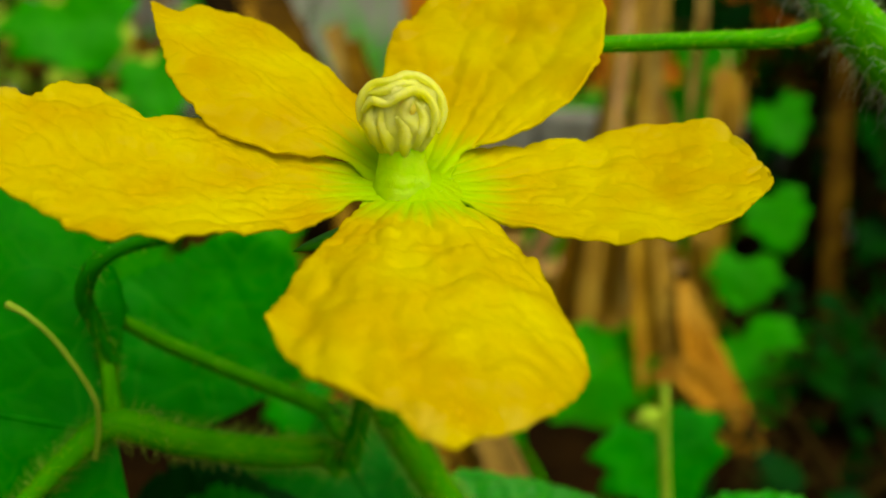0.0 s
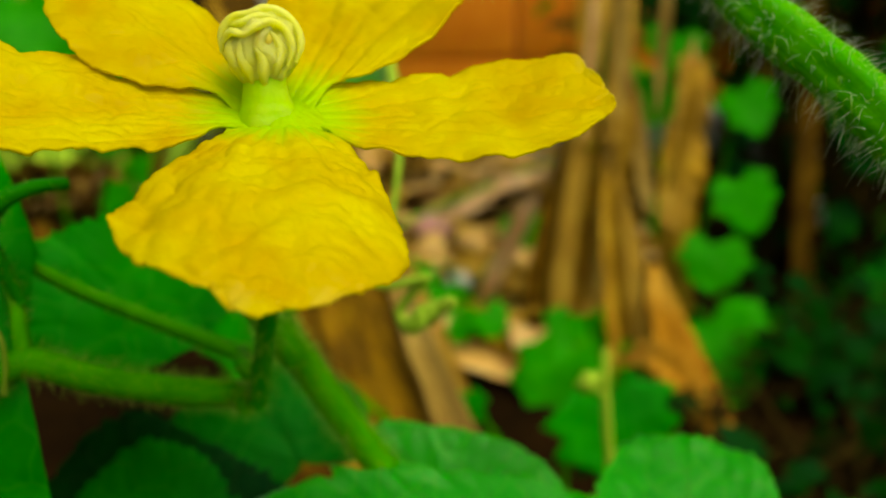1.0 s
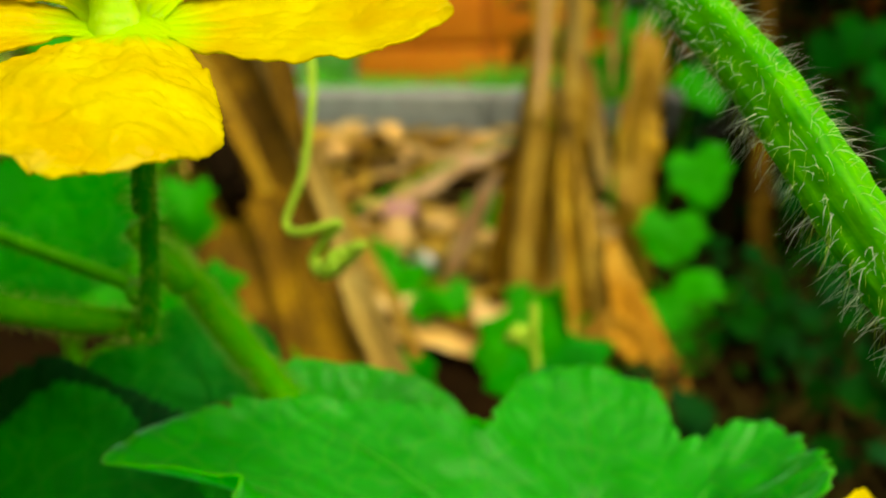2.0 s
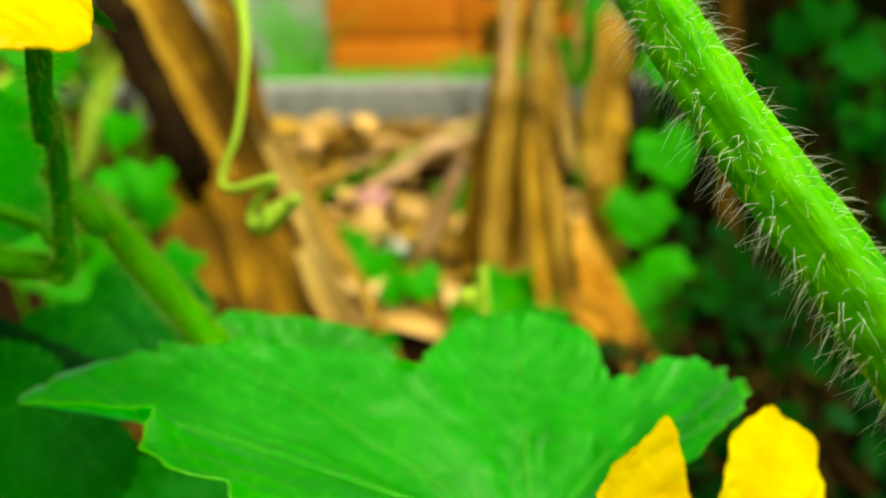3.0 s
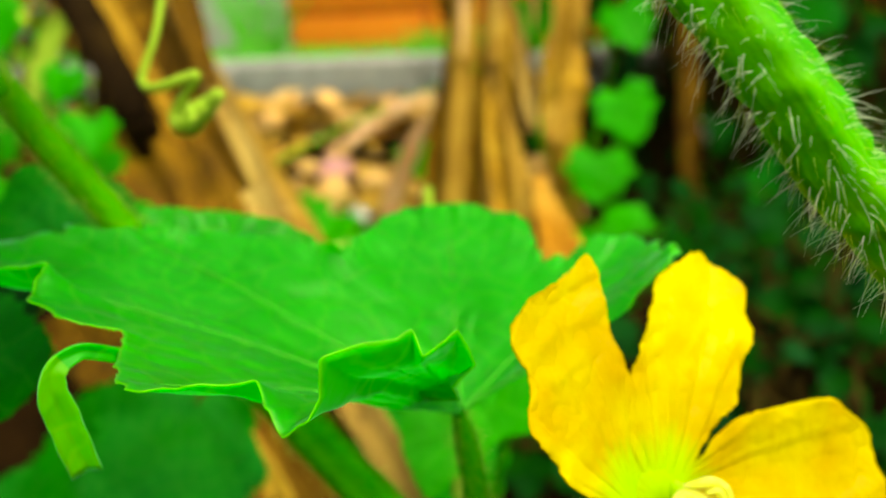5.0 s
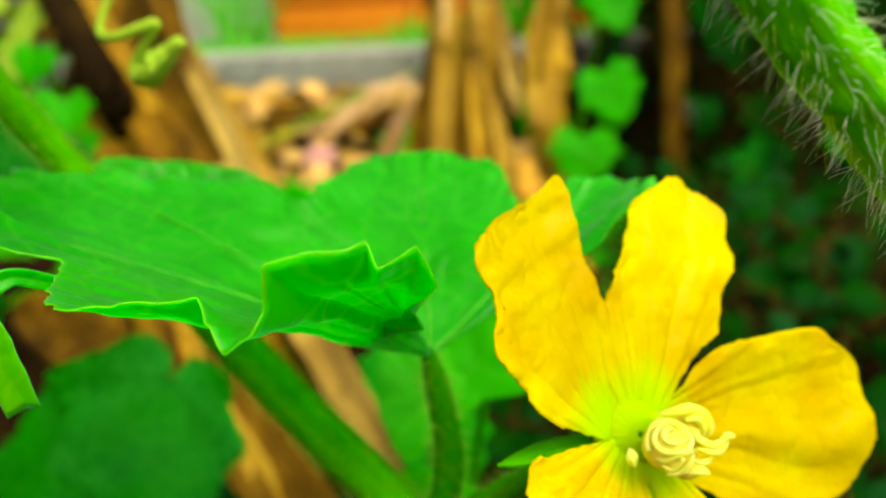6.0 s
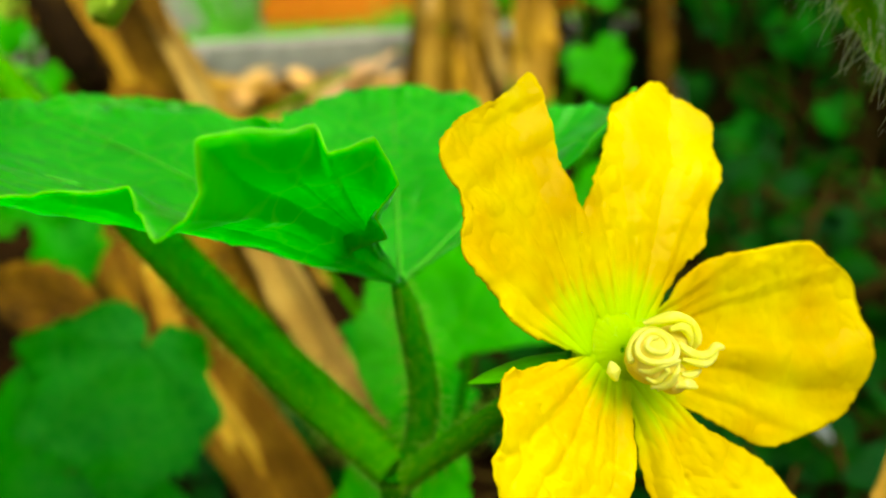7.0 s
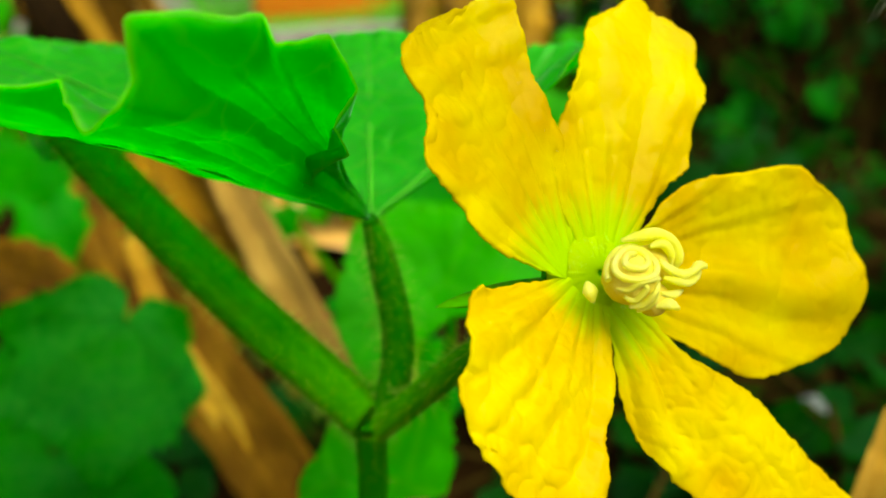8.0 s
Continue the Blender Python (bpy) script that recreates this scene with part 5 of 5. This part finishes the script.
# ---- leaf litter on the soil ----
dry_leaf("large pinkish tan dead leaf standing on edge", [(0.1294, 0.7934, 0.1114, 0.0010), (0.1092, 0.8123, 0.0988, 0.0140), (0.0841, 0.8408, 0.0810, 0.0240), (0.0570, 0.8685, 0.0621, 0.0270), (0.0344, 0.8959, 0.0442, 0.0160), (0.0175, 0.9147, 0.0351, 0.0030)], "dry_pink", 41, "leaf litter", fold=0.2, face=(0.1, -0.6, 0.9))


def litter_leaf(bm, length, width, seed):
    """One curled dead leaf lying flat, its stalk end at the origin."""
    pts = []
    o = Vector((seed * 2.1, seed, 0))
    for k in range(7):
        f = k / 6
        pts.append((length * (f - 0.5), 0.02 * math.sin(3 * f + seed), 0.012 * noise.noise(Vector((f * 3, 0, 0)) + o) + 0.012 * f * f, max(0.0008, width * math.sin(math.pi * min(0.98, f + 0.03)) ** 0.8)))
    ribbon(bm, pts, 18, 6, 0.35, 0.5, 0.1, seed, (0, 0, 1), 0.0006)


rng = random.Random(77)
kinds = []
for k in range(5):
    bm = bmesh.new()
    litter_leaf(bm, 0.15, 0.03, 50 + k)
    me = bpy.data.meshes.new("dead_leaf")
    for f in bm.faces:
        f.smooth = True
    bm.to_mesh(me)
    bm.free()
    me.materials.append(M[("litter", "dry_tan", "litter", "dry_brown", "dry_gold")[k]])
    kinds.append(me)
words = ["tan", "straw-coloured", "pinkish brown", "dark brown", "golden"]
for k in range(270):
    y = 0.75 + 1.5 * rng.random() ** 0.8
    x = -0.55 * y * 0.8 + 0.95 * y * rng.random() * 0.75
    if 0.2 < y < 0.6:
        continue
    if x < -0.12 and y < 1.3:
        continue
    i = rng.choice((0, 0, 1, 2, 2, 1, 4, 3, 0))
    ob = new("dead_leaf", kinds[i])
    s = rng.uniform(0.65, 1.45)
    ob.matrix_basis = pose(x, y, GZ + 0.004 + 0.012 * rng.random(), rng.uniform(-22, 22), rng.uniform(-18, 18), rng.uniform(0, 360)) @ Matrix.Diagonal((s, s, s, 1))
    tagged(ob, words[i] + " curled dead leaf lying on the soil", "dry leaf", "leaf litter")


def stone(name, material, at_, size, label, seed):
    bm = bmesh.new()
    bmesh.ops.create_icosphere(bm, subdivisions=3, radius=1.0)
    for v in bm.verts:
        v.co *= 1 + 0.22 * noise.noise(v.co * 1.4 + Vector((seed, 0, 0)))
        v.co = Vector((v.co.x * size[0], v.co.y * size[1], v.co.z * size[2]))
    ob = part(name, bm, material)
    ob.matrix_basis = Matrix.Translation(at_)
    return tagged(ob, label, "stone", "stones on the soil")


stone("pebble", "pebble", (0.0476, 0.9842, -0.0586), (0.016, 0.014, 0.013), "small pale grey pebble on the litter", 1)
stone("pebble", "pink", (0.0197, 1.2542, -0.0532), (0.027, 0.022, 0.022), "rounded pink stone among the dead leaves", 2)
stone("pebble", "litter", (0.0147, 1.1691, -0.0596), (0.024, 0.022, 0.018), "rounded orange-tan stone among the dead leaves", 3)
stone("pebble", "litter", (0.0755, 1.2054, -0.0636), (0.028, 0.02, 0.018), "tan stone among the dead leaves", 4)
stone("pebble", "dry_black", (0.1208, 1.3559, -0.0385), (0.03, 0.022, 0.02), "dark blue-grey stone among the dead leaves", 5)
stone("pebble", "pebble", (0.5225, 1.0335, 0.0075), (0.018, 0.016, 0.02), "pale stone caught in the dark undergrowth", 6)
stone("pebble", "slate", (0.2519, 0.2792, -0.0232), (0.007, 0.006, 0.006), "small bluish stone in the undergrowth", 7)


# ---- small green plants ----
def plant_leaf(bm, base, way, up, length, width, seed, lobes=3.0):
    """A small lobed leaf from base along way."""
    way = Vector(way).normalized()
    up = Vector(up)
    up = (up - way * up.dot(way)).normalized()
    side = way.cross(up)
    o = Vector((seed * 1.7, seed * 0.9, seed))
    pts, uvs = [], []
    for i in range(13):
        u = i / 12
        row, ur = [], []
        w = width * (math.sin(math.pi * min(1, 0.06 + u * 0.94) ** 0.75) ** 0.7) * (1 + 0.17 * math.cos(lobes * 6.28 * u + seed) + 0.08 * noise.noise(Vector((u * 7, 0, 0)) + o)) if i < 12 else width * 0.03
        for j in range(9):
            v = 2 * j / 8 - 1
            h = 0.18 * width * abs(v) - 0.25 * length * u * u + 0.1 * width * noise.noise(Vector((u * 3, v * 2, 0)) + o)
            back = -0.18 * length * abs(v) ** 2 * (1 - u)
            row.append(Vector(base) + way * (length * u + back) + side * (v * w) + up * h)
            ur.append((max(abs(v), u) * 0.97, 0.5 + v / 2))
        pts.append(row)
        uvs.append(ur)
    sheet(bm, pts, uvs, 0.0006)


def leafy_plant(label, root_at, leaves, material="leaf_far", seed=0, stem="stem"):
    """A weed: leaves (centre, size, facing x, facing z) on thin stalks from one foot."""
    root = thing("weed", root_at, label, "plant", "weeds")
    rg = random.Random(seed)
    r0 = Vector(root_at)
    for k, (c, size, fx, fz) in enumerate(leaves):
        c = Vector(c)
        down = Vector((fx, -0.35, -0.6)).normalized()
        b = c - down * (size * 0.5)
        bm = bmesh.new()
        plant_leaf(bm, b, down, (fx * 0.3, -1, 0.35 + fz), size * 0.8, size * rg.uniform(0.46, 0.62), seed + k * 1.3)
        part("leaf", bm, material, root)
        bm = bmesh.new()
        mid = (r0 + b) / 2 + Vector((rg.uniform(-0.02, 0.02), rg.uniform(0.0, 0.03), 0.02))
        tube(bm, [(*r0, 0.0022), (*mid, 0.0018), (*b, 0.0010)], 14, 6)
        part("leaf_stalk", bm, stem, root)
    return root


leafy_plant("weed with bright lobed leaves beside the dry stalks", (0.30, 0.93, GZ), [
    ((0.3288, 0.7872, 0.0677), 0.068, 0.2, 0.2), ((0.2877, 0.7635, 0.0129), 0.062, -0.1, 0.3), ((0.2626, 0.8469, 0.0415), 0.056, -0.3, 0.0), ((0.3650, 0.8854, 0.1506), 0.068, 0.3, 0.2), ((0.2923, 0.9562, 0.2119), 0.06, -0.2, 0.2),
    ((0.2824, 0.9828, 0.1528), 0.066, -0.2, 0.1), ((0.2696, 0.9745, 0.1633), 0.06, 0.1, 0.1)], "leaf_far", 3)
leafy_plant("low weed with broad leaves at the foot of the stalks", (0.27, 0.80, GZ), [
    ((0.2924, 0.7113, -0.0567), 0.085, 0.3, 0.2), ((0.1581, 0.7257, -0.0709), 0.075, -0.4, 0.5), ((0.1199, 0.6829, -0.0792), 0.09, -0.3, 0.5), ((0.2922, 0.7029, -0.0653), 0.10, 0.35, 0.1), ((0.1646, 0.7605, -0.0699), 0.08, 0.0, 0.4)], "leaf_far", 5)
leafy_plant("bright green weed growing in the litter", (0.06, 0.98, GZ), [
    ((0.0197, 0.8210, -0.0340), 0.046, -0.2, 0.2), ((-0.0047, 0.8684, -0.0208), 0.04, -0.4, 0.2), ((0.0420, 0.7744, -0.0450), 0.04, 0.1, 0.4), ((0.0764, 0.7731, -0.0411), 0.04, 0.4, 0.4), ((0.1264, 0.9508, 0.0068), 0.05, 0.3, 0.2)], "leaf_far", 7)
leafy_plant("dim green weed in the shade", (0.52, 1.05, GZ), [
    ((0.4255, 0.8917, -0.1211), 0.075, -0.3, 0.2), ((0.4865, 0.8875, -0.1207), 0.095, 0.3, 0.2), ((0.5689, 0.9431, -0.0896), 0.08, 0.2, 0.0), ((0.5799, 0.9478, -0.0715), 0.11, 0.4, 0.6), ((0.6050, 0.8230, -0.1197), 0.10, 0.2, 0.4),
    ((0.6502, 1.0122, -0.0125), 0.07, 0.5, 0.8), ((0.4602, 0.7910, -0.1067), 0.05, 0.2, 0.2)], "leaf_mid_and_shaded", 9)
leafy_plant("weed with pale green leaves by the dark stalk", (-0.10, 0.62, GZ), [
    ((-0.0987, 0.4818, 0.1337), 0.026, 0.1, 0.2), ((-0.1234, 0.5126, 0.1613), 0.026, -0.2, 0.2), ((-0.1167, 0.4839, 0.1342), 0.028, 0.3, 0.2), ((-0.1060, 0.5000, 0.1120), 0.026, -0.2, 0.3)], "leaf_far", 11)
leafy_plant("soft green weed spreading behind the vine", (-0.17, 0.72, GZ), [
    ((-0.2645, 0.8035, 0.1921), 0.060, 0.3, 0.2), ((-0.2762, 0.7520, 0.1565), 0.055, -0.2, 0.3), ((-0.2261, 0.7179, 0.1237), 0.045, 0.2, 0.2), ((-0.2407, 0.6700, 0.0998), 0.050, -0.3, 0.2), ((-0.2068, 0.5723, 0.0600), 0.055, 0.2, 0.5), ((-0.1640, 0.5456, 0.0507), 0.045, 0.4, 0.5), ((-0.2344, 0.6009, 0.0795), 0.050, -0.3, 0.3), ((-0.1570, 0.5727, 0.0733), 0.035, 0.2, 0.3)], "leaf_far", 17)
# the dimness of this weed is shade mixed into its leaf colour
leafy_plant("tall dim weed with broad leaves in front of the undergrowth", (0.62, 0.95, GZ), [
    ((0.5807, 0.8771, 0.1501), 0.075, 0.3, 0.2), ((0.5658, 0.9533, 0.1921), 0.06, -0.2, 0.2), ((0.5758, 0.8344, 0.0751), 0.08, 0.3, 0.2), ((0.5589, 1.0207, 0.1711), 0.06, -0.4, 0.2), ((0.5767, 0.9462, 0.1001), 0.05, 0.1, 0.2), ((0.5955, 0.8942, 0.0634), 0.06, 0.2, 0.5), ((0.5054, 0.8199, -0.0305), 0.07, 0.4, 0.5), ((0.6453, 0.8675, 0.0040), 0.06, 0.2, 0.5), ((0.6330, 0.7802, -0.0992), 0.06, 0.2, 0.5), ((0.4905, 0.5657, -0.1554), 0.05, 0.2, 0.5), ((0.5996, 0.8083, -0.0060), 0.05, 0.2, 0.5), ((0.5386, 0.9534, 0.0911), 0.07, -0.2, 0.4), ((0.5347, 0.8776, 0.0208), 0.05, 0.2, 0.4), ((0.5319, 1.0186, 0.1258), 0.06, 0.1, 0.4)], "leaf_dark_shaded", 19)
leafy_plant("bright green weed under the gourd leaf", (0.10, 0.42, GZ), [
    ((0.0645, 0.2911, 0.0361), 0.028, -0.2, 0.3), ((0.0995, 0.3287, 0.0651), 0.05, 0.2, 0.4), ((0.0266, 0.3961, 0.0485), 0.03, -0.2, 0.3), ((0.0850, 0.2516, 0.0215), 0.035, 0.2, 0.3), ((-0.0706, 0.3918, 0.0626), 0.035, 0.3, 0.3), ((-0.0880, 0.4221, 0.0825), 0.05, 0.1, 0.4)], "leaf_mid_and_shaded", 13)
leafy_plant("weed with broad leaves behind the first flower", (-0.30, 0.75, GZ), [
    ((-0.2580, 0.6181, 0.2486), 0.075, 0.5, 0.5), ((-0.1843, 0.5574, 0.2153), 0.05, 0.3, 0.3), ((-0.1728, 0.7297, 0.2788), 0.05, 0.3, 0.3), ((0.3638, 0.9027, 0.1515), 0.05, 0.3, 0.3)], "leaf_far", 15)


# grass blades along the kerb
def grass(label, foot, count, height, spread, seed):
    bm = bmesh.new()
    rg = random.Random(seed)
    for k in range(count):
        b = Vector(foot) + Vector((rg.uniform(-spread, spread), rg.uniform(-0.04, 0.04), 0))
        lean = Vector((rg.uniform(-0.5, 0.5), rg.uniform(-0.3, 0.2), 1)).normalized()
        h = height * rg.uniform(0.4, 1.1)
        pts = [(*(b + lean * (h * f) + Vector((lean.x, lean.y, -0.3)) * (h * 0.4 * f * f)), 0.006 * (1 - f) + 0.0006) for f in (0, 0.33, 0.66, 1)]
        ribbon(bm, pts, 6, 2, 0.3, 0.0, 0.0, k, (rg.uniform(-0.5, 0.5), -1, 0))
    return tagged(part("grass_tuft", bm, "grass"), label, "grass", "grass along the kerb", "stuff")


for k in range(9):
    p = KERB @ Vector((-1.3 + 0.33 * k, 0.27, 0.08))
    grass("tuft of bright green grass behind the kerb", p, 240, 0.075 if k != 5 else 0.12, 0.2, 60 + k)
p = KERB @ Vector((-0.40, 0.33, 0.08))
grass("tall green grass at the end of the block wall", p, 60, 0.42, 0.06, 81)


# ---- the undergrowth, with deep shade put into its leaf colour, and the shrubs behind ----
def shrub(label, foot, width, depth, height, count, leaf, material, seed, twigs=40, name="shrub", low=0.0):
    """A shrub: leaning stems and very many leaves with gaps between."""
    root = thing(name, foot, label, "shrub", "shrubs behind the garden")
    rg = random.Random(seed)
    f = Vector(foot)
    bm = bmesh.new()
    for k in range(twigs):
        b = f + Vector((rg.uniform(-width, width), rg.uniform(-depth, depth), 0))
        lean = Vector((rg.uniform(-0.4, 0.4), rg.uniform(-0.4, 0.3), 1)).normalized()
        h = height * rg.uniform(0.5, 1.05)
        r = rg.uniform(0.0015, 0.004)
        kink = Vector((rg.uniform(-0.06, 0.06), rg.uniform(-0.06, 0.06), 0))
        tube(bm, [(*b, r), (*(b + lean * (h * 0.4) + kink), r * 0.8), (*(b + lean * (h * 0.75) - kink * 0.5), r * 0.6), (*(b + lean * h), r * 0.3)], 12, 6)
    tagged(part("brushwood", bm, "twig", root), kind="stuff")
    bm = bmesh.new()
    for k in range(count):
        q = Vector((rg.gauss(0, 0.5), rg.gauss(0, 0.5), 0))
        z = low + (1 - low) * rg.random() ** 0.9
        c = f + Vector((q.x * width * 1.2, q.y * depth * 1.2, z * height * (1 - 0.35 * min(1, abs(q.x)))))
        way = Vector((rg.uniform(-1, 1), rg.uniform(-1, 0.4), rg.uniform(-0.8, 0.3)))
        plant_leaf_small(bm, c, way, (rg.uniform(-0.4, 0.4), -0.5, 0.8), leaf * rg.uniform(0.5, 1.2), rg)
    tagged(part("foliage", bm, material, root), kind="stuff")
    return root


def plant_leaf_small(bm, base, way, up, length, rg):
    way = Vector(way).normalized()
    up = Vector(up)
    up = (up - way * up.dot(way)).normalized()
    side = way.cross(up)
    w = length * rg.uniform(0.28, 0.42)
    row = []
    for u, g, h in ((0.0, 0.1, 0), (0.3, 1.0, 0.03), (0.65, 0.8, 0.0), (1.0, 0.06, -0.12)):
        c = base + way * (u * length) + up * (h * length)
        row.append([bm.verts.new(c - side * (w * g) + up * (0.12 * w * g)), bm.verts.new(c), bm.verts.new(c + side * (w * g) + up * (0.12 * w * g))])
    for a, b in zip(row, row[1:]):
        for j in range(2):
            bm.faces.new((a[j], a[j + 1], b[j + 1], b[j]))


shrub("dense undergrowth with brown twigs and small leaves, shade in their colour", (0.98, 1.45, GZ), 0.42, 0.22, 0.95, 480, 0.075, "leaf_painted_shade", 91, 150, "undergrowth")
shrub("low undergrowth with bare twigs, leaves coloured for shade", (0.66, 1.15, GZ), 0.20, 0.14, 0.30, 60, 0.06, "leaf_painted_shade", 92, 70, "undergrowth")
shrub("low tangle of shade-coloured leaves and twigs", (0.42, 0.72, GZ), 0.14, 0.10, 0.09, 90, 0.04, "leaf_painted_shade", 96, 60, "undergrowth")
shrub("low tangle of shade-coloured leaves and twigs", (0.34, 0.46, GZ), 0.13, 0.10, 0.11, 110, 0.035, "leaf_painted_shade", 97, 60, "undergrowth")
shrub("low tangle of shade-coloured leaves and twigs", (0.27, 0.31, GZ), 0.10, 0.07, 0.07, 90, 0.03, "leaf_painted_shade", 90, 40, "undergrowth")
shrub("low tangle of shade-coloured leaves and twigs", (0.68, 0.9, GZ), 0.18, 0.12, 0.30, 90, 0.06, "leaf_painted_shade", 98, 90, "undergrowth")
shrub("low tangle of shade-coloured leaves and twigs", (0.08, 0.42, GZ), 0.2, 0.08, 0.05, 120, 0.035, "leaf_painted_shade", 99, 30, "undergrowth")
shrub("heap of brown dead stems and withered leaves", (0.85, 1.25, GZ), 0.45, 0.16, 0.7, 120, 0.07, "dry_brown", 88, 160, "dead_brush")
shrub("brown dead brush with a few withered leaves", (-0.62, 1.35, GZ), 0.30, 0.16, 0.62, 170, 0.06, "dry_brown", 84, 90, "dead_brush")
shrub("fading yellow-green weeds in the dead brush", (-0.58, 1.25, GZ), 0.26, 0.12, 0.55, 110, 0.06, "tendril", 83, 20, "shrub", 0.2)
shrub("shrub with mid-green leaves beside the wall", (0.72, 1.6, GZ), 0.30, 0.15, 0.85, 420, 0.09, "leaf_dark_shaded", 86, 40, "shrub", 0.25)
# added leaf canopy, mostly above view, to keep light off the undergrowth
shrub("tall shrub added overhead to shade the undergrowth", (1.0, 1.2, GZ), 0.5, 0.38, 1.25, 1500, 0.10, "leaf_painted_shade", 87, 60, "shrub", 0.42)
shrub("garden shrub with mid-green leaves", (-1.2, 2.0, GZ), 0.45, 0.25, 0.7, 700, 0.08, "leaf_mid_and_shaded", 93, 90)
shrub("garden shrub with mid-green leaves", (1.9, 2.6, GZ), 0.8, 0.3, 1.5, 1500, 0.09, "leaf_far", 94, 60)
